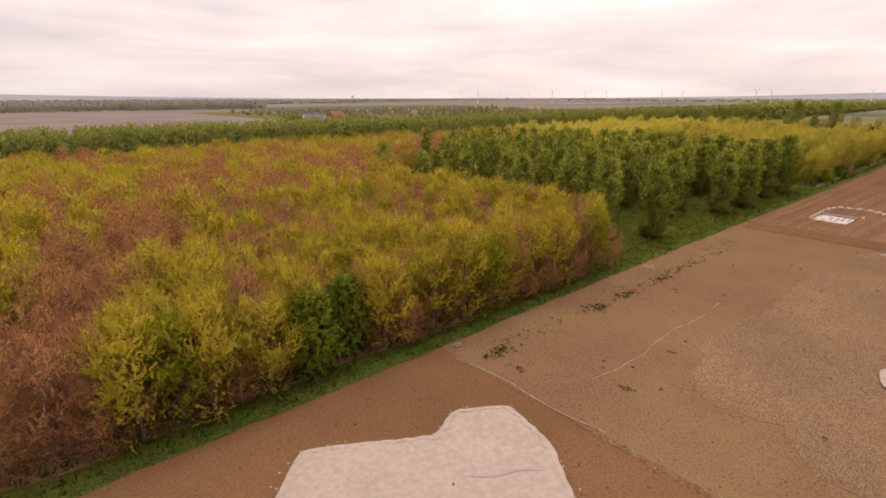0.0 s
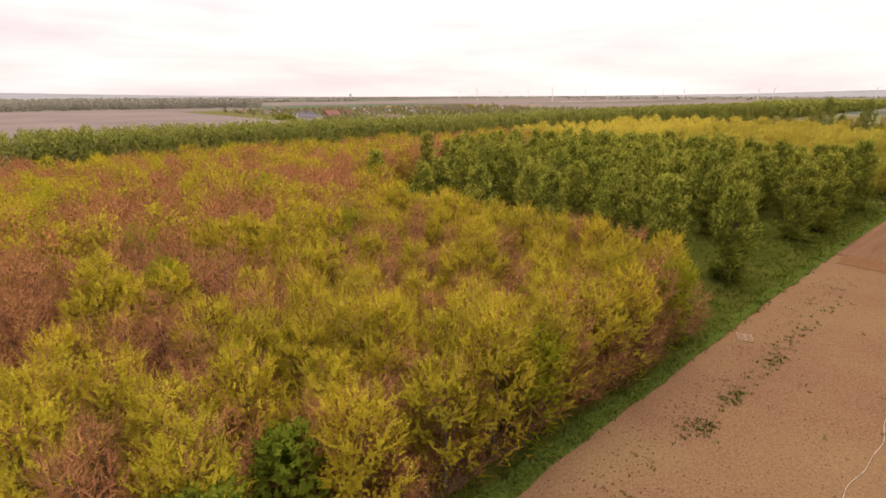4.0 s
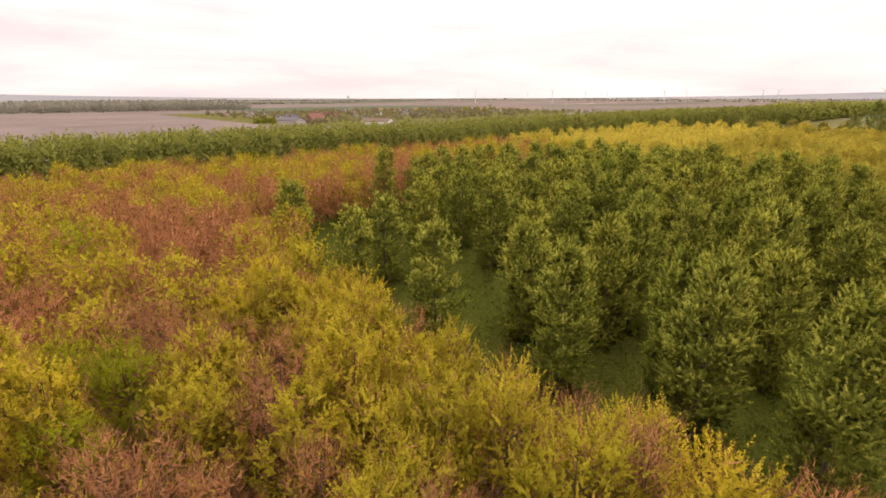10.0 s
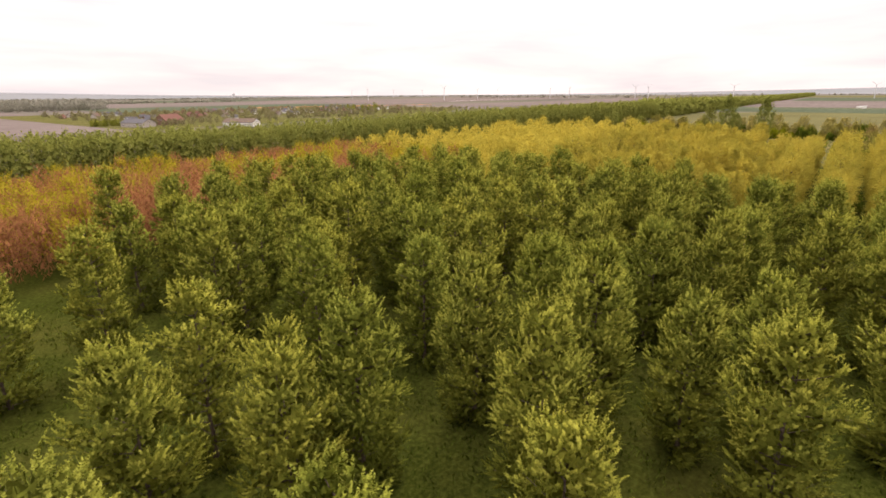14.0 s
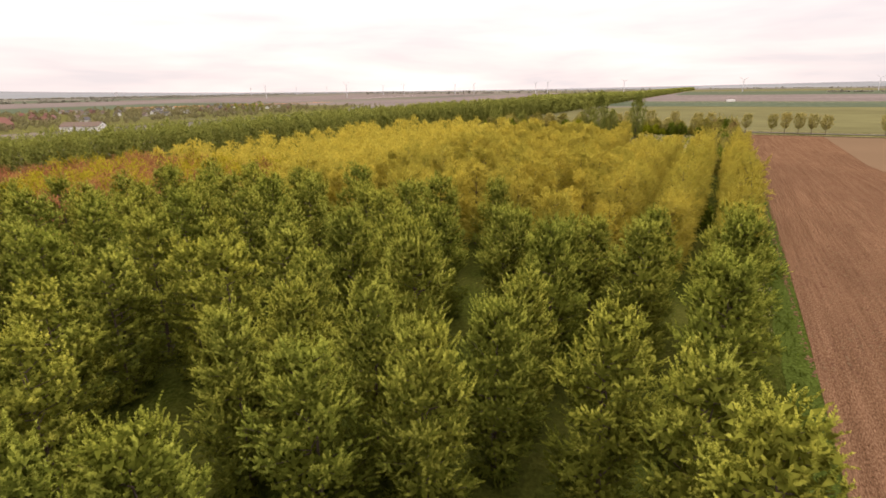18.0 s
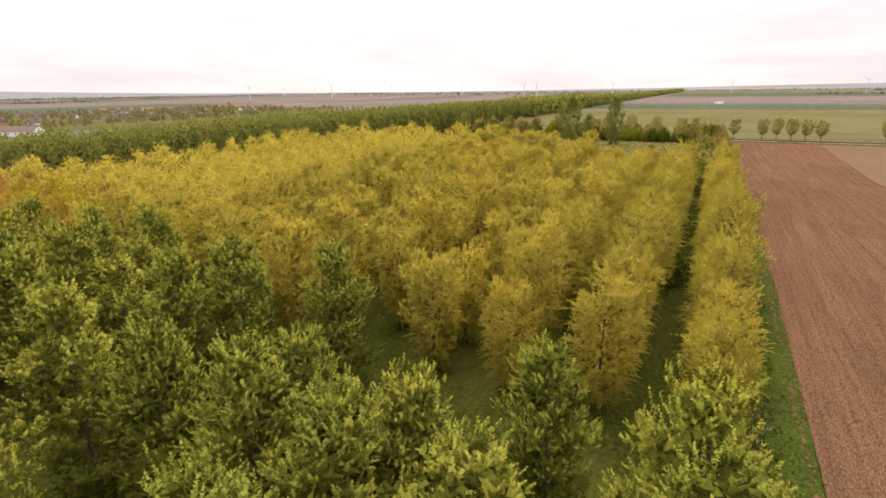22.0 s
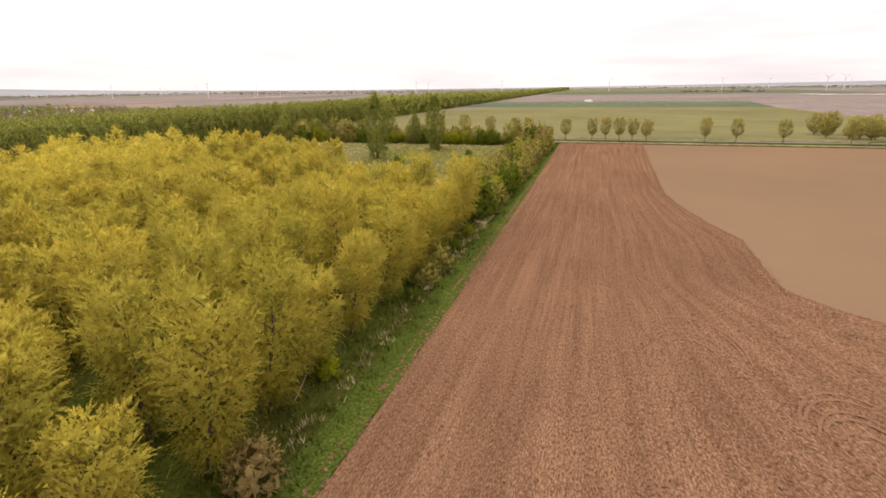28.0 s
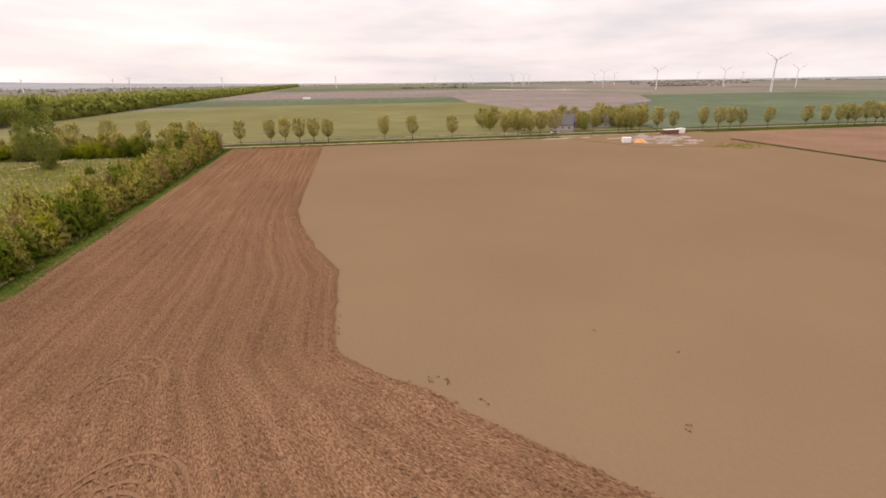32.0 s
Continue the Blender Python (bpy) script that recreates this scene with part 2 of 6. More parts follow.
CROP_OLIVE = earth("young_crop_olive", (0.100, 0.095, 0.042), (0.120, 0.114, 0.052), (0.140, 0.131, 0.062), 0.15, 0.01, stretch=(1, 6, 1), bump=0.2)
# the next three are paled and greyed, distance haze put into their colour
CROP_GREEN = earth("hazed_green_crop", (0.068, 0.084, 0.052), (0.08, 0.096, 0.061), (0.093, 0.11, 0.072), 0.12, 0.008, stretch=(6, 1, 1), bump=0.2)
FALLOW = earth("hazed_brown_field", (0.128, 0.106, 0.095), (0.152, 0.127, 0.115), (0.176, 0.149, 0.136), 0.1, 0.006, stretch=(5, 1, 1), bump=0.1)
FAR_LAND = earth("hazed_far_land", (0.100, 0.100, 0.080), (0.150, 0.132, 0.115), (0.185, 0.160, 0.142), 0.004, 0.0015, stretch=(3, 1, 1), bump=0.0, tint=(0.086, 0.095, 0.052), tint_amount=0.7)
TULIPS = earth("tulip_rows", (0.4, 0.115, 0.045), (0.52, 0.2, 0.075), (0.56, 0.33, 0.15), 0.2, 0.01, stretch=(9, 1, 1), bump=0.1)
ASPHALT = earth("road_asphalt", (0.102, 0.093, 0.081), (0.145, 0.132, 0.115), (0.187, 0.170, 0.149), 2.0, 0.1, bump=0.2)
REED = earth("dry_reed_verge", (0.119, 0.106, 0.043), (0.212, 0.183, 0.089), (0.323, 0.272, 0.153), 0.5, 0.08, bump=0.6)
DITCH = earth("ditch_bank", (0.025, 0.023, 0.010), (0.043, 0.037, 0.017), (0.068, 0.056, 0.029), 0.8, 0.1, bump=0.6)

TRACK = earth("pressed_soil", (0.124, 0.071, 0.04), (0.142, 0.083, 0.048), (0.162, 0.097, 0.058), 4.0, 0.1, bump=0.3, distance=0.05)
# blue-grey distance haze is put into the rise's base colour
HAZED_RISE = earth("distant_rise", (0.185, 0.195, 0.200), (0.210, 0.218, 0.222), (0.24, 0.244, 0.248), 0.0016, 0.0005, stretch=(5, 0.8, 1), bump=0.0, tint=(0.155, 0.168, 0.170), tint_amount=0.7, even=True)
BARK = plain("bark", (0.10, 0.072, 0.05), 0.9, vary=0.35, scale=6)
TWIG = leafy("reddish_twigs", (0.225, 0.104, 0.048), (0.302, 0.143, 0.066), (0.38, 0.186, 0.089), 0.3)
LEAF_SPRING = leafy("spring_leaves", (0.275, 0.228, 0.019), (0.366, 0.304, 0.025), (0.46, 0.384, 0.038), 0.42, 0.7)
LEAF_FRESH = leafy("fresh_green_leaves", (0.165, 0.18, 0.008), (0.225, 0.24, 0.012), (0.29, 0.3, 0.02), 0.4)
LEAF_DEEP = leafy("deep_green_leaves", (0.038, 0.054, 0.006), (0.064, 0.086, 0.01), (0.1, 0.125, 0.018), 0.3)
# dark inner leaves and paler young tips also paint the crown's shade and light
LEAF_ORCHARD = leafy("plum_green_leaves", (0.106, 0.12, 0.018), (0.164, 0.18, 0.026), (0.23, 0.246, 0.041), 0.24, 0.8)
LEAF_LIT_TIP = leafy("lit_young_shoot_leaves", (0.232, 0.244, 0.04), (0.314, 0.326, 0.054), (0.405, 0.418, 0.079), 0.3, 0.8)
LEAF_WILLOW = leafy("willow_leaves", (0.345, 0.292, 0.048), (0.44, 0.375, 0.06), (0.535, 0.462, 0.084), 0.5, 0.6)
LEAF_BELT = leafy("poplar_leaves", (0.15, 0.162, 0.037), (0.204, 0.218, 0.049), (0.262, 0.276, 0.068), 0.36)
LEAF_HEDGE = leafy("hedge_leaves", (0.16, 0.144, 0.032), (0.222, 0.199, 0.043), (0.295, 0.262, 0.06), 0.26)
# pale grey leaves: distance haze painted into the colour of far trees
LEAF_HAZED = leafy("hazed_far_leaves", (0.22, 0.22, 0.18), (0.26, 0.255, 0.21), (0.3, 0.295, 0.245), 0.3)
# lightened beyond the leaves' own green, as haze painted in
LEAF_VILLAGE = leafy("hazed_village_leaves", (0.13, 0.125, 0.065), (0.185, 0.172, 0.09), (0.24, 0.22, 0.12), 0.3)
LEAF_AVENUE = leafy("roadside_leaves", (0.235, 0.205, 0.060), (0.31, 0.27, 0.082), (0.40, 0.345, 0.115), 0.4)
DRY_STALK = leafy("dry_stalks", (0.26, 0.21, 0.10), (0.40, 0.33, 0.18), (0.54, 0.46, 0.28), 0.3)
CLOD = earth("soil_clods", (0.086, 0.044, 0.025), (0.125, 0.069, 0.040), (0.172, 0.098, 0.058), 3.0, 0.1)
DARK_CLOD = earth("dark_clods", (0.045, 0.030, 0.016), (0.068, 0.044, 0.024), (0.095, 0.062, 0.035), 3.0, 0.1)
SHRUB_BROWN = leafy("brown_budding_leaves", (0.145, 0.108, 0.042), (0.2, 0.152, 0.058), (0.27, 0.21, 0.084), 0.3)
LEAF_BUSH = leafy("round_bush_leaves", (0.062, 0.084, 0.008), (0.096, 0.124, 0.012), (0.142, 0.172, 0.02), 0.3)


# ---- building helpers ----
def mesh_of(name, verts, faces, mats, index=None, normals=None):
    """A mesh from an array of corners and an array of quads."""
    me = bpy.data.meshes.new(name)
    verts, faces = np.asarray(verts, np.float32), np.asarray(faces, np.int32)
    k = faces.shape[1]
    me.vertices.add(len(verts))
    me.vertices.foreach_set("co", verts.ravel())
    me.loops.add(faces.size)
    me.loops.foreach_set("vertex_index", faces.ravel())
    me.polygons.add(len(faces))
    me.polygons.foreach_set("loop_start", np.arange(0, faces.size, k, dtype=np.int32))
    for m in mats if isinstance(mats, (list, tuple)) else [mats]:
        me.materials.append(m)
    if index is not None:
        me.polygons.foreach_set("material_index", np.asarray(index, np.int32))
    me.update(calc_edges=True)
    if normals is not None:
        me.normals_split_custom_set_from_vertices(normals)
    return me


def part(name, data, material, parent, label=""):
    """Links a bmesh or a mesh as one mesh object under a thing or a part."""
    if isinstance(data, bmesh.types.BMesh):
        me = bpy.data.meshes.new(name)
        data.to_mesh(me)
        data.free()
        me.materials.append(material)
    else:
        me = data
    ob = new(name, me)
    ob.parent = parent
    return tagged(ob, label)


def thing(name, label, category, group="", kind="", m=None):
    ob = tagged(new(name), label, category, group, kind)
    if m is not None:
        ob.matrix_basis = m
    return ob


def box(bm, x0, x1, y0, y1, z0, z1, bevel=0.0):
    r = bmesh.ops.create_cube(bm, size=1.0)
    bmesh.ops.scale(bm, vec=(x1 - x0, y1 - y0, z1 - z0), verts=r["verts"])
    bmesh.ops.translate(bm, vec=((x0 + x1) / 2, (y0 + y1) / 2, (z0 + z1) / 2), verts=r["verts"])
    if bevel:
        edges = list({e for v in r["verts"] for e in v.link_edges})
        bmesh.ops.bevel(bm, geom=edges, offset=bevel, segments=1, affect="EDGES")
    return bm


def tube(path, radii, sides=5):
    """Corners and quads of a tapered tube along a path."""
    path = np.asarray(path, float)
    ring = np.linspace(0, 2 * np.pi, sides, endpoint=False)
    verts = []
    for i, p in enumerate(path):
        d = path[min(i + 1, len(path) - 1)] - path[max(i - 1, 0)]
        d = d / (np.linalg.norm(d) + 1e-9)
        a = np.cross(d, (0.31, 0.95, 0.05))
        a /= np.linalg.norm(a) + 1e-9
        b = np.cross(d, a)
        verts.append(p + radii[i] * (np.cos(ring)[:, None] * a + np.sin(ring)[:, None] * b))
    verts = np.concatenate(verts)
    faces = [(i * sides + j, i * sides + (j + 1) % sides, (i + 1) * sides + (j + 1) % sides, (i + 1) * sides + j) for i in range(len(path) - 1) for j in range(sides)]
    return verts, np.array(faces)


def gather(pieces):
    """Joins (corners, quads) pairs."""
    vs, fs, k = [], [], 0
    for v, f in pieces:
        vs.append(v)
        fs.append(f + k)
        k += len(v)
    return np.concatenate(vs), np.concatenate(fs)


def unit(a):
    return a / (np.linalg.norm(a, axis=-1, keepdims=True) + 1e-9)


def leaves_on(rs, base, way, length, width, face):
    """Small pointed leaves, one triangle each, turned to face roughly one way."""
    n = len(base)
    way = unit(way)
    side = unit(np.cross(way, unit(face + rs.normal(0, 0.5, (n, 3)))))
    ln = (length * rs.uniform(0.65, 1.35, n))[:, None]
    w = (width * rs.uniform(0.7, 1.3, n))[:, None]
    v = np.stack([base - side * w / 2 + way * ln * 0.15, base + way * ln, base + side * w / 2], 1).reshape(-1, 3)
    return v, np.arange(3 * n).reshape(-1, 3)


def crown_of(rs, shoots, per, z0, z1, width, shape, leaf, leaf_w, shoot=1.2, rise=0.6, droop=0.0, fill=0.15, lump=0.28, fan=0.55, thick=0.06, tips=0.6, core=0.78, inner_n=420, inner_size=0.85, inner_wide=0.8, soft_n=0.66):
    """Leafy shoots through an uneven crown. shape: radius, 0 to 1, over the height, 0 to 1.
    Returns corners, quads, and which leaves are young ones near a shoot's tip."""
    t = rs.beta(1.1, 1.0, shoots)
    ang = rs.uniform(0, 2 * np.pi, shoots)
    ph = rs.uniform(0, 6.28, 6)
    bulge = 1 + lump * (np.sin(2 * ang + 5 * t + ph[0]) * 0.5 + np.sin(3 * ang - 8 * t + ph[1]) * 0.4 + np.sin(5 * ang + 13 * t + ph[2]) * 0.35)
    inner = rs.uniform(size=shoots) < fill
    deep = np.where(inner, rs.uniform(0.1, 0.65, shoots), 0.66 + 0.34 * np.sqrt(rs.uniform(size=shoots)))
    # the crown closes over at the top
    cap = rs.uniform(size=shoots) < 0.16
    t = np.where(cap, rs.uniform(0.86, 1.0, shoots), t)
    deep = np.where(t > 0.86, np.sqrt(rs.uniform(size=shoots)), deep)
    r = width * shape(np.where(cap, np.minimum(t, 0.93), t)) * bulge * deep
    z = z0 + (z1 - z0) * t * (1 + 0.06 * np.sin(2 * ang + ph[3])) + rs.normal(0, 0.12, shoots)
    out = np.stack([np.cos(ang), np.sin(ang), np.zeros(shoots)], 1)
    base = out * r[:, None] + np.stack([np.zeros(shoots)] * 2 + [z], 1)
    way = unit(out * (1.05 - 0.75 * t)[:, None] + np.array([0, 0, 1.0]) * (rise - droop * (1 - t))[:, None] + rs.normal(0, 0.26, (shoots, 3)))
    ln = shoot * rs.uniform(0.55, 1.3, shoots) * np.where(rs.uniform(size=shoots) < 0.12, 1.7, 1.0)
    s = (np.arange(per)[None] + rs.uniform(0, 1, (shoots, per))) / per
    pos = base[:, None] + way[:, None] * (s * ln[:, None])[..., None] - np.array([0, 0, 1.0]) * (droop * 0.35 * (s * ln[:, None]) ** 2)[..., None]
    pos += rs.normal(0, thick, pos.shape)
    ways = way[:, None] * 0.75 + rs.normal(0, fan, pos.shape)
    face = np.broadcast_to((out * 0.55 + np.array([0, 0, 0.85]))[:, None], pos.shape)
    young = (s > tips) & ~inner[:, None]
    v, f = leaves_on(rs, pos.reshape(-1, 3), ways.reshape(-1, 3), leaf, leaf_w, face.reshape(-1, 3))
    young = young.ravel().astype(np.int32)
    if core:
        # the dense inner leaves behind the shoots
        m = inner_n
        tt, aa = rs.uniform(0.02, 0.98, m), rs.uniform(0, 2 * np.pi, m)
        bb = 1 + lump * (np.sin(2 * aa + 5 * tt + ph[0]) * 0.5 + np.sin(3 * aa - 8 * tt + ph[1]) * 0.4 + np.sin(5 * aa + 13 * tt + ph[2]) * 0.35)
        rr = width * shape(tt) * bb * core * np.where(tt > 0.86, np.sqrt(rs.uniform(size=m)), rs.uniform(0.85, 1.1, m))
        zz = z0 + (z1 - z0) * tt * (1 + 0.06 * np.sin(2 * aa + ph[3]))
        oo = np.stack([np.cos(aa), np.sin(aa), np.zeros(m)], 1)
        down = np.stack([np.zeros(m), np.zeros(m), rs.choice([-1.0, 1.0], m)], 1) + rs.normal(0, 0.5, (m, 3))
        iv, _ = leaves_on(rs, oo * rr[:, None] + np.stack([np.zeros(m)] * 2 + [zz], 1), down, inner_size, inner_size * inner_wide, oo * 0.9 + np.array([0, 0, 0.5]))
        v = np.concatenate([v, iv])
        f = np.arange(len(v)).reshape(-1, 3)
        young = np.concatenate([young, np.zeros(m, np.int32)])
    # leaves of a dense crown shade together, as its outline turns
    tri = v.reshape(-1, 3, 3)
    own = unit(np.cross(tri[:, 1] - tri[:, 0], tri[:, 2] - tri[:, 0]))
    mid_z = z0 + 0.42 * (z1 - z0)
    round_ = unit((tri.mean(1) - np.array([0, 0, mid_z])) / np.array([width, width, 0.5 * (z1 - z0)]) + np.array([0, 0, 0.4]))
    back = (own * round_).sum(1) < 0
    tri[back] = tri[back][:, ::-1]
    own[back] *= -1
    nrm = unit(own * (1 - soft_n) + round_ * soft_n)
    return tri.reshape(-1, 3), f, young, np.repeat(nrm, 3, 0)


def limbs_of(rs, height, thick, n, reach, low=0.15, sides=6):
    """A bent tapered trunk and its limbs."""
    lean = rs.normal(0, 0.03, 2)
    z = np.linspace(0, height, 7)
    trunk = np.stack([lean[0] * z + 0.08 * np.sin(z + lean[0] * 90), lean[1] * z + 0.08 * np.cos(z * 0.9), z], 1)
    trunk[0, 2] = -0.15
    rad = thick * (1 - 0.88 * np.linspace(0, 1, 7) ** 0.9)
    rad[0] *= 1.35
    pieces = [tube(trunk, rad, sides)]
    for i in range(n):
        h = height * (low + (0.9 - low) * (i + rs.uniform()) / n)
        a = rs.uniform(0, 6.28) + i * 2.4
        root = np.array([np.interp(h, z, trunk[:, 0]), np.interp(h, z, trunk[:, 1]), h])
        far = reach * (1.1 - 0.6 * h / height) * rs.uniform(0.7, 1.0)
        rise = far * rs.uniform(0.55, 1.0)
        steps = np.linspace(0, 1, 4)[:, None]
        line = root + steps * np.array([math.cos(a) * far, math.sin(a) * far, 0]) + (steps**1.4) * np.array([0, 0, rise])
        pieces.append(tube(line, thick * 0.38 * np.array([1, 0.7, 0.42, 0.14]) * (1.1 - 0.5 * h / height), 4))
    return gather(pieces)


def limb_lines(rs, limbs, z0, z1, width, shape, rise, uneven=0.22):
    """Main limbs round a trunk: roots and tips that fill an uneven crown, and how high each one ends, 0 to 1."""
    i = np.arange(limbs)
    t = np.clip((i + rs.uniform(0, 1, limbs)) / limbs, 0.01, 0.99) ** 0.92
    az = i * 2.39996 + rs.normal(0, 0.35, limbs)
    reach = width * shape(t) * rs.uniform(1 - uneven, 1 + uneven, limbs)
    out = np.stack([np.cos(az), np.sin(az), np.zeros(limbs)], 1)
    tip_z = z0 + (z1 - z0) * t + rs.normal(0, 0.25, limbs)
    root_z = np.clip(tip_z - reach * rise - 0.3, 0.25, None)
    root = np.stack([np.zeros(limbs), np.zeros(limbs), root_z], 1)
    tip = out * reach[:, None] + np.stack([np.zeros(limbs), np.zeros(limbs), np.maximum(tip_z, 0.4)], 1)
    return root, tip, out, reach, t


def limb_point(root, tip, s, sag):
    """A place along a limb that first goes out and then turns up, or sags."""
    p = root + (tip - root) * s[:, None]
    p[:, 2] -= sag * s * (1 - s) * np.linalg.norm(tip - root, axis=1)
    return p


def sprays(rs, lines, z0, z1, width, twigs, per, leaf, leaf_w, shoot, lift=0.6, droop=0.0, splay=0.9, clump=0.5, bare=0.3, tips=0.5, sag=0.25, soft_n=0.5, inner_n=200, inner_size=0.5, inner_wide=0.7, stray=0.25, up=0.0, sky=0.25):
    """Leafy shoots set round the limbs, each one a small brush of leaves.
    Returns corners, triangles, which leaves are young ones near a tip high in the crown, and normals."""
    root, tip, out, reach, t = lines
    weight = (0.35 + reach / width) * np.where(t > 0.88, 1.3, 1.0) * (0.2 + 0.8 * np.clip((t - up) / 0.18, 0, 1))
    limb = rs.choice(len(t), int(twigs * len(t)), p=weight / weight.sum())
    n = len(limb)
    s = bare + (1.0 - bare) * np.sqrt(rs.uniform(size=n))
    side = np.cross(out[limb], (0, 0, 1.0))
    wide = clump * (0.55 + 0.75 * np.sin(np.pi * np.clip(s, 0, 1) ** 0.8))
    a, b = rs.normal(0, 1, n), rs.normal(0.15, 0.8, n)
    off = side * (a * wide)[:, None] + np.array([0, 0, 1.0]) * (b * wide * 0.8)[:, None]
    base = limb_point(root[limb], tip[limb], s, sag) + off
    top = t[limb][:, None]
    way = unit(out[limb] * (1.0 - 0.75 * top) + unit(off) * 0.55 + np.array([0, 0, 1.0]) * (lift + 0.5 * top - droop * (1 - top)) + rs.normal(0, stray, (n, 3)))
    base[:, 2] = np.maximum(base[:, 2], 0.2)
    ln = shoot * rs.uniform(0.6, 1.3, n) * np.where(rs.uniform(size=n) < 0.08, 1.5, 1.0)
    q = (np.arange(per)[None] + rs.uniform(0, 1, (n, per))) / per
    phi = np.arange(per)[None] * 2.39996 + rs.uniform(0, 6.28, (n, 1))
    e1 = unit(np.cross(way, (0.23, 0.31, 0.92)))
    e2 = np.cross(way, e1)
    ring = e1[:, None] * np.cos(phi)[..., None] + e2[:, None] * np.sin(phi)[..., None]
    tang = np.cross(np.broadcast_to(way[:, None], ring.shape), ring)
    ang = splay * (1.05 - 0.55 * q)
    leaf_way = way[:, None] * np.cos(ang)[..., None] + ring * np.sin(ang)[..., None] + rs.normal(0, 0.18, ring.shape)
    pos = base[:, None] + way[:, None] * (q * ln[:, None])[..., None]
    pos[..., 2] -= droop * 0.3 * (q * ln[:, None]) ** 2
    size = (rs.uniform(0.75, 1.3, q.shape) * (1.1 - 0.45 * q))[..., None]
    half = tang * leaf_w * 0.5 * size
    tri = np.stack([pos - half, pos + unit(leaf_way) * leaf * size, pos + half], 2).reshape(-1, 3, 3)
    # the paler leaf colour stays on outer, upper shoots, so crown tops look lit
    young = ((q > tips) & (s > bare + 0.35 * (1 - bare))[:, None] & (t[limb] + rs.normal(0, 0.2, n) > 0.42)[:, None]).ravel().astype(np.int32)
    face = unit(ring * 0.55 + way[:, None] * 0.5 + np.array([0, 0, 0.35])).reshape(-1, 3)
    if inner_n:
        # dense inner leaves behind the shoots
        k = rs.choice(len(t), inner_n, p=weight / weight.sum())
        c = limb_point(root[k], tip[k], rs.uniform(0.2, 0.8, inner_n), sag) + rs.normal(0, clump * 0.55, (inner_n, 3))
        c[:, 2] = np.maximum(c[:, 2], 0.3)
        d = unit(rs.normal(0, 1, (inner_n, 3)))
        w = unit(np.cross(d, rs.normal(0, 1, (inner_n, 3)))) * inner_size * inner_wide * 0.5
        tri = np.concatenate([tri, np.stack([c - w, c + d * inner_size, c + w], 1)])
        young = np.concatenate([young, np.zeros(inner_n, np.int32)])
        face = np.concatenate([face, unit(out[k] + np.array([0, 0, sky]))])
    mid = np.array([0, 0, z0 + 0.4 * (z1 - z0)])
    round_ = unit((tri.mean(1) - mid) / np.array([width, width, 0.5 * (z1 - z0)]) + np.array([0, 0, 0.4]))
    nrm = unit(face * (1 - soft_n) + round_ * soft_n)
    own = np.cross(tri[:, 1] - tri[:, 0], tri[:, 2] - tri[:, 0])
    back = (own * nrm).sum(1) < 0
    tri[back] = tri[back][:, ::-1]
    return tri.reshape(-1, 3), np.arange(3 * len(tri)).reshape(-1, 3), young, np.repeat(nrm, 3, 0)


def limb_wood(rs, lines, height, thick, sag=0.25, sides=6):
    """The trunk and its limbs as tapered, bent tubes."""
    root, tip, _, _, _ = lines
    z = np.linspace(0, height, 7)
    lean = rs.normal(0, 0.02, 2)
    trunk = np.stack([lean[0] * z + 0.07 * np.sin(z), lean[1] * z + 0.07 * np.cos(z * 0.9) - 0.07, z], 1)
    trunk[0, 2] = -0.15
    rad = thick * (1 - 0.88 * np.linspace(0, 1, 7) ** 0.9)
    rad[0] *= 1.35
    pieces = [tube(trunk, rad, sides)]
    st = np.array([0.0, 0.4, 0.75, 1.0])
    for a, b in zip(root, tip):
        line = limb_point(np.tile(a, (4, 1)), np.tile(b, (4, 1)), st, sag)
        pieces.append(tube(line, thick * 0.3 * np.array([1, 0.65, 0.35, 0.1]), 3))
    return gather(pieces)


def grown_kind(name, seed, label, group, height, thick, limbs, z0, z1, width, shape, rise, layers, sag=0.25, uneven=0.22):
    """A tree grown limb by limb. layers: (part, material, keywords of sprays)."""
    rs = np.random.default_rng(seed)
    tree = thing(name, label, "tree", group)
    lines = limb_lines(rs, limbs, z0, z1, width, shape, rise, uneven)
    part("trunk", mesh_of("trunk", *limb_wood(rs, lines, height, thick, sag), BARK), BARK, tree)
    for pname, mat, kw in layers:
        v, f, young, nrm = sprays(rs, lines, z0, z1, width, sag=sag, **kw)
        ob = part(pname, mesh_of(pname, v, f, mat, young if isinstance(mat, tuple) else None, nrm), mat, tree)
        tagged(ob, "", "", "", "stuff")
    return tree


def oval(t):
    return np.sqrt(np.clip(1 - (2 * t - 0.9) ** 2 / 1.25, 0.02, 1))


def upright(t):
    return np.clip(0.78 + 0.5 * t - 1.0 * t**2.6, 0.08, 1.2)


def dome(t):
    return np.clip(0.72 + 0.75 * t - 0.12 * t**2 - 1.02 * t**5.0, 0.26, 1.1)


def ball(t):
    return np.sqrt(np.clip(1 - (2 * t - 1) ** 2, 0.03, 1))


def bush_shape(t):
    return np.sqrt(np.clip(1 - t**2.2, 0.03, 1))


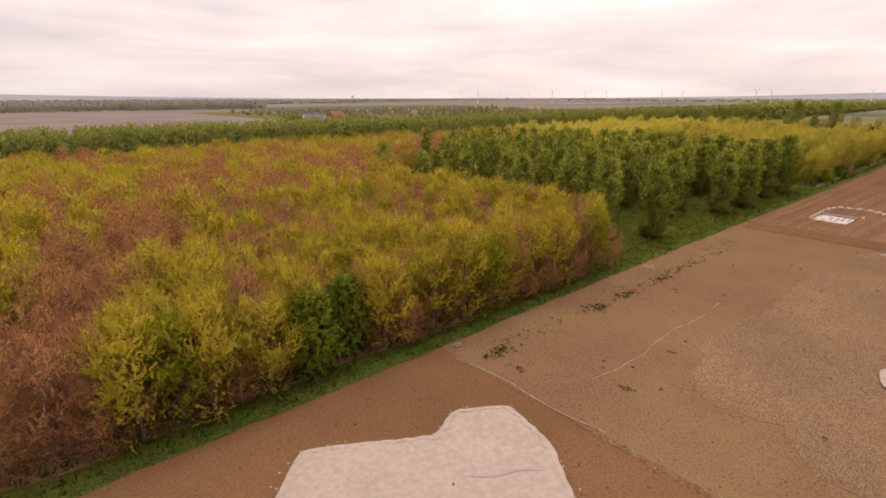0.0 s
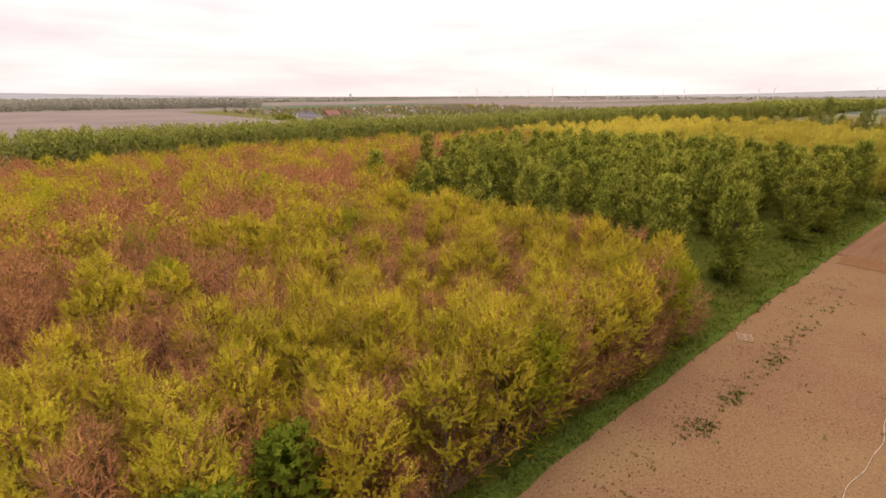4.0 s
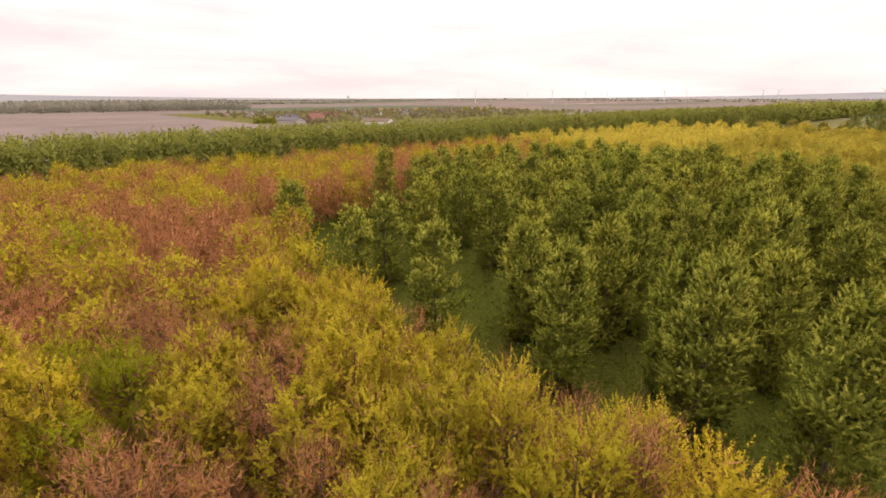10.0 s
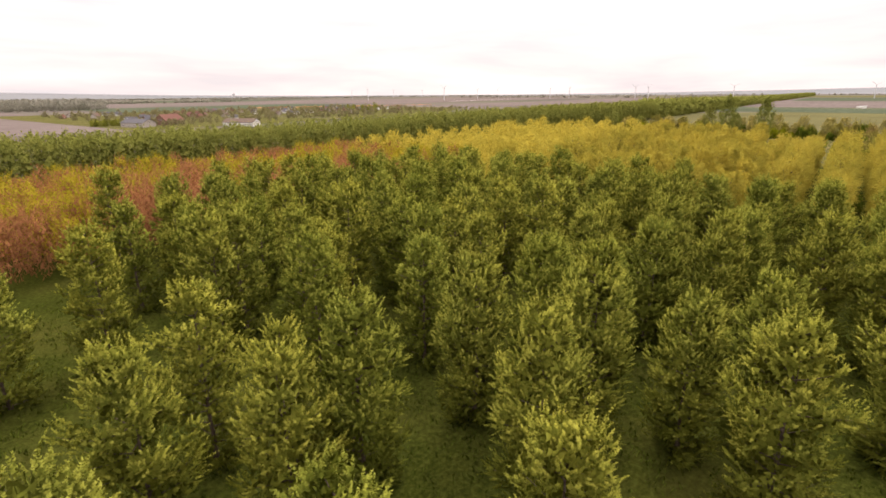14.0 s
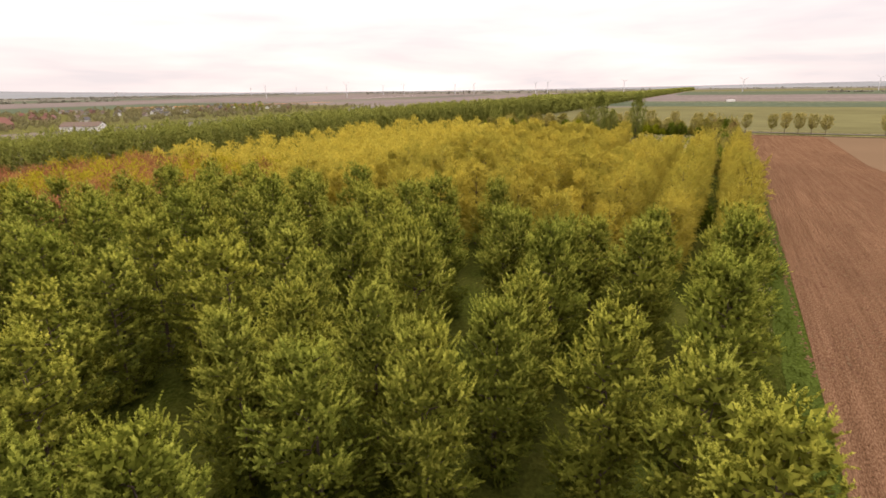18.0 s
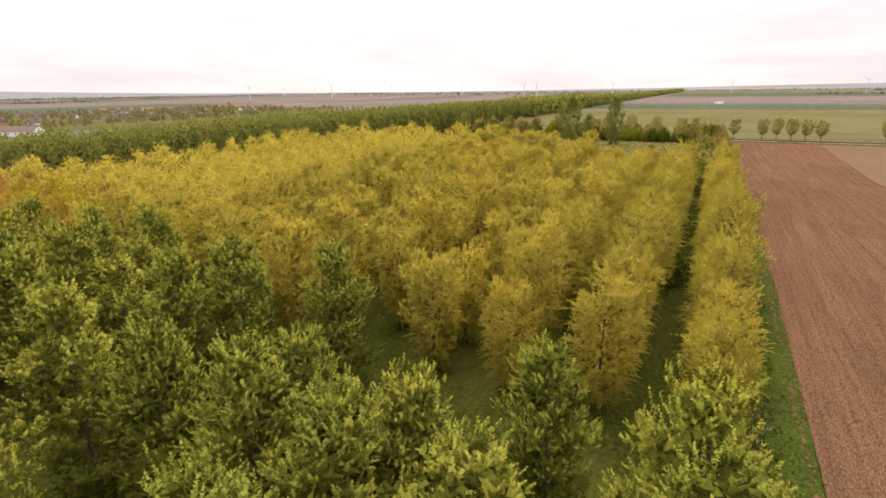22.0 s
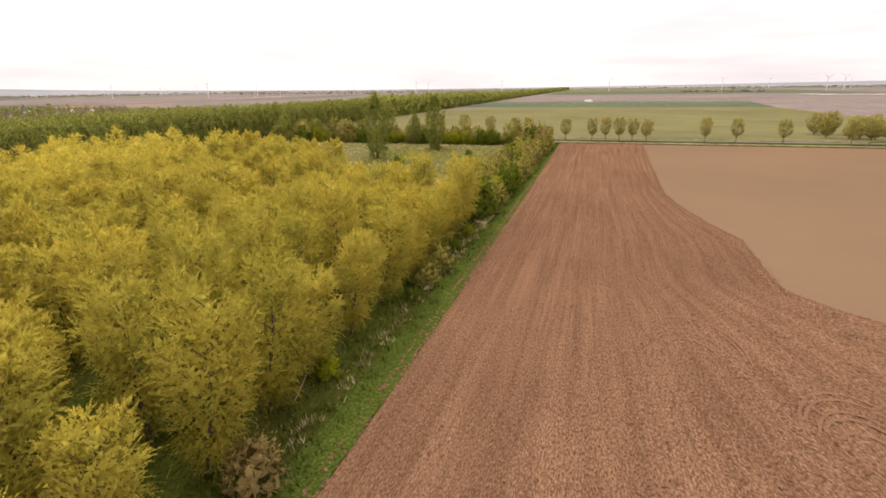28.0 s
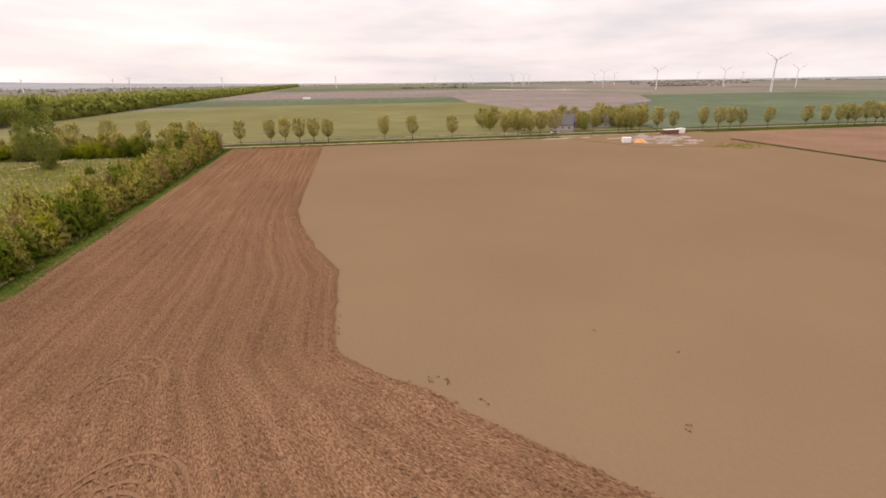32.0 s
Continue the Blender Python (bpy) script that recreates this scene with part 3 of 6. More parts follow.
def tree_kind(name, seed, label, category, group, crowns, height, thick, limbs, reach, low=0.15):
    """A tree with a trunk with limbs and one or two leafy layers. crowns: (part, material, keywords of crown_of)."""
    rs = np.random.default_rng(seed)
    tree = thing(name, label, category, group)
    part("trunk", mesh_of("trunk", *limbs_of(rs, height, thick, limbs, reach, low), BARK), BARK, tree)
    for pname, mat, kw in crowns:
        v, f, young, nrm = crown_of(rs, **kw)
        ob = part(pname, mesh_of(pname, v, f, mat, young if isinstance(mat, tuple) else None, nrm), mat, tree)
        tagged(ob, "", "", "", "stuff")
    return tree


def plant(kinds, spots):
    """Sets trees of the given kinds at (u, v, kind, size, tall)."""
    used = set()
    for u, v, k, size, tall in spots:
        if k not in used:
            used.add(k)
            kinds[k].matrix_basis = stand(u, v, rng.uniform(0, 360))
        else:
            copy_thing(kinds[k], stand(u, v, rng.uniform(0, 360), 0, size, tall))


def massed(name, label, category, templates, spots, mat):
    """Many far trees as one mesh: template leaves set at (u, v, size, tall)."""
    vs, ns = [], []
    for u, v, size, tall in spots:
        t, tn = templates[rng.randrange(len(templates))]
        a = rng.uniform(0, 6.28)
        c, s = math.cos(a) * size, math.sin(a) * size
        p = at(u, v)
        w = np.empty_like(t)
        w[:, 0] = t[:, 0] * c - t[:, 1] * s + p.x
        w[:, 1] = t[:, 0] * s + t[:, 1] * c + p.y
        w[:, 2] = t[:, 2] * size * tall
        vs.append(w)
        q = tn.copy()
        q[:, 0] = (tn[:, 0] * c - tn[:, 1] * s) / size
        q[:, 1] = (tn[:, 0] * s + tn[:, 1] * c) / size
        ns.append(q)
    vs = np.concatenate(vs)
    return tagged(new(name, mesh_of(name, vs, np.arange(len(vs)).reshape(-1, 3), mat, None, np.concatenate(ns))), label, category, "", "stuff")


LAYER = [0]


def patch(name, corners, mat, z=0.0, label="", category="", wander=0.0, step=4.0, skirt=0.12, kind="structure"):
    """A flat piece of land on the plan with a wandering outline and a low edge."""
    LAYER[0] += 1
    z += 0.003 * LAYER[0]
    pts = []
    for i, a in enumerate(corners):
        b = corners[(i + 1) % len(corners)]
        n = max(1, int(math.hypot(b[0] - a[0], b[1] - a[1]) / step)) if wander else 1
        for j in range(n):
            f = j / n
            u, v = a[0] + (b[0] - a[0]) * f, a[1] + (b[1] - a[1]) * f
            q = noise.noise_vector(Vector((u * 0.35, v * 0.35, 3.7))) * wander
            pts.append((u + q.x, v + q.y))
    bm = bmesh.new()
    top = [bm.verts.new(at(u, v, z)) for u, v in pts]
    low = [bm.verts.new(at(u, v, z - skirt)) for u, v in pts]
    bm.faces.new(top)
    for i in range(len(top)):
        j = (i + 1) % len(top)
        bm.faces.new((top[j], top[i], low[i], low[j]))
    bmesh.ops.recalc_face_normals(bm, faces=bm.faces)
    me = bpy.data.meshes.new(name)
    bm.to_mesh(me)
    bm.free()
    me.materials.append(mat)
    return tagged(new(name, me), label, category, "", kind)


def rect(u0, u1, v0, v1):
    return [(u0, v0), (u1, v0), (u1, v1), (u0, v1)]


# ---- the land ----
gb = bmesh.new()
bmesh.ops.create_grid(gb, x_segments=40, y_segments=40, size=9000)
gm = bpy.data.meshes.new("ground")
gb.to_mesh(gm)
gb.free()
gm.materials.append(FAR_LAND)
ground = tagged(new("ground", gm), "flat polder farmland reaching to the horizon", "ground", "", "structure")
ground.location = (0, 0, -0.3)



def distant_rise():
    """Low hills that close the plain on all sides, many kilometres off, their pale blue-grey painted as haze."""
    n, m = 96, 8
    vs = []
    for j in range(m):
        f = j / (m - 1)
        for i in range(n):
            a = 2 * math.pi * i / n
            r = 4600 + 4300 * f
            q = noise.noise(Vector((math.cos(a) * 4, math.sin(a) * 4, 0.3))) + 0.5 * noise.noise(Vector((math.cos(a) * 15, math.sin(a) * 15, 0.3)))
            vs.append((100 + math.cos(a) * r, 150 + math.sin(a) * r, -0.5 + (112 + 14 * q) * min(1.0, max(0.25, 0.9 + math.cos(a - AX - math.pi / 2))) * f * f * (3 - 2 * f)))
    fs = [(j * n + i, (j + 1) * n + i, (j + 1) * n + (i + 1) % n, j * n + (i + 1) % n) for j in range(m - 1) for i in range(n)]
    return tagged(new("distant_rise", mesh_of("distant_rise", vs, [f[::-1] for f in fs], HAZED_RISE)), "low rise along the horizon, paled by painted haze", "hills", "", "structure")


distant_rise()

def field_edge(u):
    """How far the bare soil reaches towards the trees."""
    return float(np.interp(u, [-160, 10, 60, 110, 160, 220, 300, 360, 441], [0, 0.3, 0.8, 0.3, -0.9, -1.6, -1.4, -0.6, 0]))


patch("wood_floor", rect(-160, 441, -2.0, 215), GRASS, -0.02, "grassy floor under the planted trees", "grass", 0.25, 3.0)
patch("wood_litter", [(-60, 4.0), (48, 4.0), (50, 14), (50, 60), (54, 80), (58, 168), (-60, 168)], LITTER, 0.03, "brown leaf litter and dead stalks under the young wood", "litter", 1.0, 3.0, 0.05)
patch("grass_verge", [(u, field_edge(u) + 0.05) for u in range(-160, 442, 20)] + [(441, 2.3), (-160, 2.3)], VERGE, 0.06, "bright green grass strip along the field", "verge", 0.35, 1.5)
patch("meadow", [(292, 13), (424, 13), (424, 184), (325, 184), (318, 60)], MEADOW, 0.03, "rough tufted meadow with dry yellow grass", "meadow", 1.5, 6.0)


def plough_edge(u):
    """Where the ploughed strip gives way to the smooth seedbed."""
    us = [99, 150, 200, 232, 237, 241, 246, 250, 255, 263, 280, 292, 308, 322, 365, 425, 441]
    vs = [-222, -140, -95, -64.7, -60.2, -56.8, -53.0, -48.5, -44.6, -44.5, -44.9, -41, -37.6, -35.9, -36.9, -38.2, -38.4]
    return float(np.interp(u, us, vs)) + 0.5 * noise.noise(Vector((u * 0.3, 1, 0)))


def ploughed_field():
    nu, nv = 230, 340
    us = np.linspace(99, 441, nu)
    verts, rows = np.empty((nu, nv, 3)), np.empty((nu, nv, 2))
    for i, u in enumerate(us):
        edge, start = max(plough_edge(u), -96), field_edge(u)
        for j in range(nv):
            f = j / (nv - 1)
            w = min(1.0, max(0.0, (f - 0.3) / 0.7))
            v = start + f * ((edge - start) * w - 44.5 * (1 - w))
            ridge = math.sin(2 * math.pi * j * 0.21)
            ru, rv = u, -j * 0.185
            rows[i, j] = ru, rv
            h = 0.05 * ridge + 0.07 * noise.noise(Vector((u * 0.5, v * 1.6, 0.5))) + 0.04 * noise.noise(Vector((u * 1.4, v * 3.1, 4)))
            verts[i, j] = at(u, v, 0.10 + h * (0.3 if j in (0, nv - 1) else 1.0))
    idx = np.arange(nu * nv).reshape(nu, nv)
    faces = np.stack([idx[:-1, :-1], idx[:-1, 1:], idx[1:, 1:], idx[1:, :-1]], -1).reshape(-1, 4)[:, ::-1]
    me = mesh_of("ploughed_field", verts.reshape(-1, 3), faces, PLOUGHED)
    me.uv_layers.new(name="rows").data.foreach_set("uv", rows.reshape(-1, 2)[faces.ravel()].astype(np.float32).ravel())
    return tagged(new("ploughed_field", me), "red-brown ploughed soil with furrows and clods", "field", "", "structure")


patch("ploughed_rest", [(99, -222), (150, -140.5), (200, -96), (200, -60), (99, -60)], PLOUGHED_FAR, 0.05, "ploughed soil", "field")
ploughed_field()


def wheel_arc(cu, cv, r, a0, a1):
    """A pale curved track where a wheel has turned on the ploughed soil."""
    n = 40
    vs = []
    for i in range(n):
        a = a0 + (a1 - a0) * i / (n - 1)
        w = 0.11 + 0.08 * noise.noise(Vector((a * 6, r, cu)))
        for off in (-w, w):
            u, v = cu + 1.7 * (r + off) * math.cos(a), cv + (r + off) * math.sin(a)
            vs.append(tuple(at(u, v, 0.15 + 0.04 * noise.noise(Vector((u * 2, v * 2, 1))))))
    fs = [(2 * i, 2 * i + 1, 2 * i + 3, 2 * i + 2) for i in range(n - 1)]
    return tagged(new("wheel_track", mesh_of("wheel_track", vs, fs, TRACK)), "pale curved wheel track on the ploughed soil", "track", "", "structure")


for cu, cv, r in ((251.2, -24.6, 4.0), (233.0, -29.8, 5.4), (220.5, -41.0, 4.6)):
    for k in range(5):
        wheel_arc(cu - 0.5 * k, cv + 0.1 * k, r - 0.34 * k - 0.5 * (k // 2), -1.75 + 0.16 * k, 1.6 - 0.2 * k)
patch("seedbed_field", rect(99, 441, -222, -20), SEEDBED, 0.0, "smooth pale brown seedbed", "field")
patch("near_field", rect(-200, 99, -222, 0.9), SOIL_DARK, 0.0, "bare brown soil beside the wood", "field")
patch("dry_field", rect(5.2, 98, -200, 0.6), SOIL_DRY, 0.02, "dry bare soil with a few weeds", "field", 0.6, 2.0, 0.03)
patch("stubble_field", [(18, -24), (27, -19), (47, -21), (67, -20), (91, -24), (93, -190), (7, -190), (14, -34), (18, -31)], STUBBLE, 0.04, "pale stubble on dry soil", "field", 1.6, 1.5, 0.03)
patch("field_headland", [(92.5, -0.8), (99.5, -0.8), (100.5, -60), (93, -60)], SOIL_DARK, 0.075, "dark trampled strip between two fields", "soil", 0.5, 2.0, 0.02)
patch("bare_end", rect(-300, 441, -225.6, -224.4), GRASS, 0.05, "grass bank along a ditch", "bank", 0.4, 4.0)
patch("ditch_bank", rect(-300, 441, -224.5, -222.3), DITCH, 0.1, "dark ditch between two fields", "ditch", 0.3, 4.0)
patch("field_beyond_ditch", rect(-300, 446, -900, -225.5), PLOUGHED_FAR, 0.0, "ploughed brown field beyond the ditch", "field")

# the road with its verges, and the land beyond it
patch("field_end_ditch", rect(441, 443.5, -222, 4), DITCH, 0.06, "dark ditch at the end of the field", "ditch", 0.3, 3.0)
patch("road_verge", rect(443.5, 472, -900, 330), GRASS, 0.0, "grass verge beside the road", "verge")
patch("reed_strip", rect(444.5, 447.5, -222, 60), REED, 0.25, "pale dry reed along a ditch", "reed", 0.7, 2.0, 0.3)
patch("road", rect(458.5, 463.5, -900, 700), ASPHALT, 0.12, "narrow pale asphalt road", "road")
patch("reed_strip_far", rect(466.5, 468.5, -140, 200), REED, 0.2, "pale dry reed along a ditch", "reed", 0.6, 3.0, 0.3)
patch("olive_crop", [(472, -222), (714, -218), (880, -211), (881, 85), (800, 184), (472, 184)], CROP_OLIVE, -0.02, "sparse olive green young crop", "field")
patch("crop_edge_track", [(600, -219.6), (714, -217.6), (880, -210.5), (880, -213), (714, -220), (600, -222)], REED, 0.06, "pale track along the crop", "track")
patch("green_strip", rect(884, 1130, -240, 186), CROP_GREEN, -0.02, "green winter wheat", "field")
patch("brown_far", rect(1130, 1900, -560, 200), FALLOW, -0.02, "far bare pinkish brown field", "field")
patch("pale_track", rect(1085, 1093, -800, 200), REED, 0.1, "pale farm track", "track")
patch("bare_field_beyond_road", [(600, -224), (714, -220), (880, -212.5), (1129, -240.5), (1129, -560), (1010, -540), (800, -430)], FALLOW, -0.01, "far bare brown field", "field")
patch("wheat_field_beyond_road", [(472, -1500), (472, -223), (598, -222), (798, -430), (1010, -541), (1010, -1500)], CROP_GREEN, 0.03, "wide green field of winter wheat", "field")
patch("brown_behind_belt", rect(-700, 300, 233, 1150), FALLOW, -0.02, "wide bare brown field", "field")
patch("village_ground", [(236, 470), (640, 470), (900, 620), (860, 960), (236, 960)], MEADOW, 0.02, "gardens and rough grass round the village", "gardens")
patch("green_behind_belt", rect(-700, 800, 216, 232), GRASS, -0.02, "grass strip behind the tree belt", "grass")
patch("tulip_field", [(1093, 847), (1094, 859), (770, 984), (764, 970)], TULIPS, 0.0, "distant strip of bright orange tulips", "field")
patch("tulip_field", [(960, 905), (960, 930), (700, 1040), (690, 1005)], TULIPS, 0.0, "distant band of red and orange tulips", "field")

# ---- trees ----
def broad(t):
    return np.clip(0.80 + 0.55 * t - 0.2 * t**2 - 0.95 * t**5, 0.2, 1.1)


def egg_up(t):
    return np.clip(0.22 + 1.9 * t - 1.2 * t**2 - 0.42 * t**6, 0.2, 1)


def orchard_kind(seed, limbs, twigs, per, leaf, top, inner):
    return grown_kind("orchard_tree", seed, "green upright orchard tree leafy down to the grass", "orchard trees", 12.5, 0.2, limbs, 0.45, top, 2.85, broad, 0.35, [
        ("crown", (LEAF_ORCHARD, LEAF_LIT_TIP), dict(twigs=twigs, per=per, leaf=leaf, leaf_w=leaf * 0.85, shoot=0.72, lift=0.55, splay=1.15, clump=0.56, bare=0.3, tips=0.45, soft_n=0.5, sky=0.12, inner_n=inner, inner_size=0.46, stray=0.26, up=-0.3)),
    ], 0.2, 0.26)


def willow_kind(seed, limbs, twigs, per, leaf, top, inner):
    return grown_kind("willow_tree", seed, "olive-yellow willow in young leaf in planted rows", "willows in rows", 11.5, 0.18, limbs, 0.9, top, 2.95, egg_up, 0.9, [
        ("crown", LEAF_WILLOW, dict(twigs=twigs, per=per, leaf=leaf, leaf_w=leaf * 0.5, shoot=1.1, lift=0.7, droop=0.9, splay=0.6, clump=0.62, bare=0.25, soft_n=0.8, sky=0.4, inner_n=inner, inner_size=0.45, inner_wide=0.7, stray=0.35)),
    ], 0.15, 0.3)


def spring_kind(seed, limbs, twigs, per, leaf, top, mat=None, label="slender woodland tree with yellow-green spring leaves"):
    return grown_kind("woodland_tree", seed, label, "young woodland", top - 1.0, 0.13, limbs, 0.6, top, 2.6, broad, 0.9, [
        ("twig_mass", TWIG, dict(twigs=10, per=5, leaf=0.6, leaf_w=0.035, shoot=1.3, lift=1.2, splay=0.35, clump=0.55, bare=0.1, soft_n=0.6, inner_n=260, inner_size=0.8, inner_wide=0.13)),
        ("crown", mat or LEAF_SPRING, dict(twigs=twigs, per=per, leaf=leaf, leaf_w=leaf * 0.72, shoot=0.9, lift=0.7, splay=0.95, clump=0.68, bare=0.3, soft_n=0.7, inner_n=1000, inner_size=0.3, stray=0.4, up=0.34)),
    ], 0.1, 0.3)


def brown_kind(seed, limbs, twigs, per, top, wide=0.03):
    return grown_kind("woodland_tree", seed, "reddish-brown woodland tree with bare budding twigs", "young woodland", top - 1.0, 0.13, limbs, 0.5, top, 2.4, broad, 1.1, [
        ("twig_mass", TWIG, dict(twigs=twigs, per=per, leaf=0.55, leaf_w=wide, shoot=1.1, lift=1.15, splay=0.45, clump=0.6, bare=0.2, soft_n=0.76, inner_n=700, inner_size=0.75, inner_wide=0.13, stray=0.3)),
        ("bud_leaves", LEAF_SPRING, dict(twigs=1.6, per=7, leaf=0.15, leaf_w=0.1, shoot=0.8, lift=0.8, splay=0.9, clump=0.6, bare=0.6, soft_n=0.6, inner_n=0)),
    ], 0.1, 0.25)


orchard = [orchard_kind(20 + i, 54, 24, 18, 0.165, 14.5 + 0.35 * i, 3000) for i in range(4)] + [orchard_kind(30 + i, 46, 18, 11, 0.25, 14.5 + 0.35 * i, 1500) for i in range(3)]
willow = [willow_kind(40 + i, 44, 26, 16, 0.23, 12.7 + 0.4 * i, 1400) for i in range(4)]
willow_far = [willow_kind(50 + i, 38, 22, 10, 0.42, 13.0, 900) for i in range(3)]
spring = [spring_kind(60 + i, 30, 26, 15, 0.165, 10.1 + 0.35 * i) for i in range(4)]
brown = [brown_kind(70 + i, 26, 28, 6, 9.6 + 0.3 * i) for i in range(3)]
fresh = [spring_kind(80, 30, 26, 14, 0.18, 10.4, LEAF_FRESH, "woodland tree in bright fresh green leaf")]
deep = [tree_kind("woodland_tree", 81, "dense dark green woodland tree", "tree", "young woodland", [
    ("crown", LEAF_BUSH, dict(shoots=380, per=10, z0=0.4, z1=8.6, width=2.4, shape=oval, leaf=0.28, leaf_w=0.22, shoot=0.9, rise=0.5, fill=0.0, core=0.84)),
], 7.6, 0.13, 7, 2.0)]
spring_mid = [spring_kind(65 + i, 26, 20, 11, 0.25, 10.5) for i in range(2)]
brown_mid = [brown_kind(75 + i, 22, 22, 5, 9.8, 0.05) for i in range(2)]

# where the orchard trees and the woodland trees stand
ORCHARD_AT = [(58.3, 51.9), (58.3, 88.5), (58.7, 70.3), (60.7, 36.2), (62.7, 23.9), (65.8, 72.7), (67.0, 45.9), (67.7, 28.1), (72.9, 39.0), (73.9, 51.0), (75.0, 74.5), (77.1, 23.4), (78.6, 39.0), (83.1, 86.4), (83.7, 67.0), (88.1, 69.4), (90.1, 88.2), (90.6, 37.7), (91.8, 15.9), (93.4, 28.8), (93.7, 96.0), (95.4, 47.4), (96.1, 34.7), (96.9, 22.3), (100.3, 17.7), (101.2, 36.1), (104.6, 82.6), (104.7, 32.8), (105.0, 9.0), (105.9, 73.4), (106.3, 59.6), (107.1, 48.0), (108.2, 89.5), (111.6, 77.2), (113.1, 30.0), (115.0, 38.5), (115.8, 7.1), (117.0, 24.3), (117.4, 67.2), (120.0, 88.6), (120.4, 30.6), (120.7, 38.3)]
ORCHARD_AT += [(121.6, 9.9), (122.6, 48.1), (123.9, 15.2), (123.9, 54.8), (124.2, 84.3), (124.6, 61.7), (124.8, 23.1), (125.8, 72.9), (126.4, 41.7), (130.3, 32.9), (130.3, 23.2), (130.8, 49.1), (132.8, 61.1), (134.6, 8.9), (135.7, 44.5), (136.1, 72.7), (136.5, 38.9), (137.9, 23.2), (141.0, 58.6), (143.5, 78.8), (144.5, 16.1), (145.4, 8.0), (145.5, 46.8), (145.8, 23.8), (146.6, 83.9), (146.8, 31.1), (146.9, 39.3), (149.2, 78.8), (149.5, 21.8), (150.1, 71.2), (150.3, 63.4), (151.2, 8.4), (151.3, 30.9), (154.6, 56.2), (155.1, 16.1), (156.2, 50.1), (160.0, 46.7), (165.3, 39.7)]
ORCHARD_AT += [(62.4, 15.3), (70.0, 8.5), (84.0, 28.2)]

# the mixed young wood: near trees one by one, the depth of it massed
YELLOW_AT = [(-17.2, 26.2), (-12.2, 28.4), (-9.5, 19.5), (-2.9, 13.7), (-1.4, 25.4), (-1.3, 37.6), (1.3, 20.7), (3.8, 28.6), (1.6, 9.8), (4.0, 17.4), (6.5, 15.6), (6.5, 21.6), (9.0, 48.1), (9.2, 28.4), (11.5, 35.4), (11.8, 16.9), (12.0, 9.1), (15.2, 9.0), (15.4, 26.6), (18.1, 42.5), (18.8, 21.3), (19.8, 13.5), (19.9, 9.8), (21.1, 34.5), (14.3, 55.6), (19.8, 55.1), (22.4, 48.1), (24.7, 8.5), (25.4, 30.7), (26.6, 50.7), (26.9, 5.1), (29.1, 26.3), (29.8, 42.7), (31.5, 14.8), (32.2, 48.2), (33.5, 27.0)]
YELLOW_AT += [(-18.5, 4.4), (-15.1, 14.7), (-13.2, 4.4), (-8.4, 6.9), (0.8, 4.4), (7.7, 4.4), (13.1, 4.6), (19.7, 4.4), (32.2, 4.4), (34.3, 46.4), (34.6, 36.3), (37.1, 12.7), (37.1, 28.7), (38.0, 33.3), (38.4, 19.2), (40.9, 30.7), (41.4, 44.9), (42.0, 56.8), (42.2, 36.5), (42.4, 12.0), (42.5, 4.4), (44.0, 28.0), (45.4, 7.0), (45.6, 34.9), (46.1, 16.5), (46.2, 48.8), (48.2, 9.3), (48.2, 51.3), (48.3, 22.2)]
BROWN_AT = [(-14.9, 39.8), (-11.7, 14.1), (-10.4, 29.8), (-5.2, 17.0), (-3.6, 34.6), (-0.3, 7.0), (2.1, 37.4), (2.2, 24.2), (3.5, 6.5), (5.7, 26.7), (6.8, 33.2), (9.7, 31.0), (10.4, 5.4), (16.4, 6.0), (17.9, 49.6), (19.2, 38.0), (22.2, 17.6), (22.5, 5.6), (22.5, 13.5), (24.0, 43.4), (24.5, 36.3), (27.1, 38.9), (27.8, 14.7), (28.6, 34.6), (29.1, 58.8), (30.1, 29.5), (30.5, 8.3), (31.8, 60.8), (33.2, 32.0), (33.7, 40.6), (35.5, 24.2), (38.1, 5.0), (46.0, 20.3), (47.7, 44.1), (48.5, 26.0), (34.4, 19.4)]
GREEN_AT = [(42.1, 4.6), (-21.0, 5.0), (-1.0, 41.0), (-0.5, 44.6), (23.3, 45.3), (24.3, 58.4), (27.6, 50.2), (17.5, 4.3)]
wood = spring + brown + fresh + deep + spring_mid + brown_mid
near_spots, far_yellow, far_brown, far_green = [], [], [], []


def nearest(spots, u, v):
    return min(math.hypot(a - u, b - v) for a, b in spots)


def wood_end(v):
    """Where the young wood gives way to the orchard."""
    return float(np.interp(v, [5, 20, 30, 38, 54, 71, 98], [50.0, 51.2, 51.5, 48.5, 51, 53.5, 56.5]))


def wood_kind(tone, deep_in):
    """The kind of a woodland tree: yellow, brown or green, finer near the field."""
    if tone == "green":
        return 7
    if tone == "yellow":
        return 9 + rng.randrange(2) if deep_in else rng.randrange(4)
    return 11 + rng.randrange(2) if deep_in else 4 + rng.randrange(3)


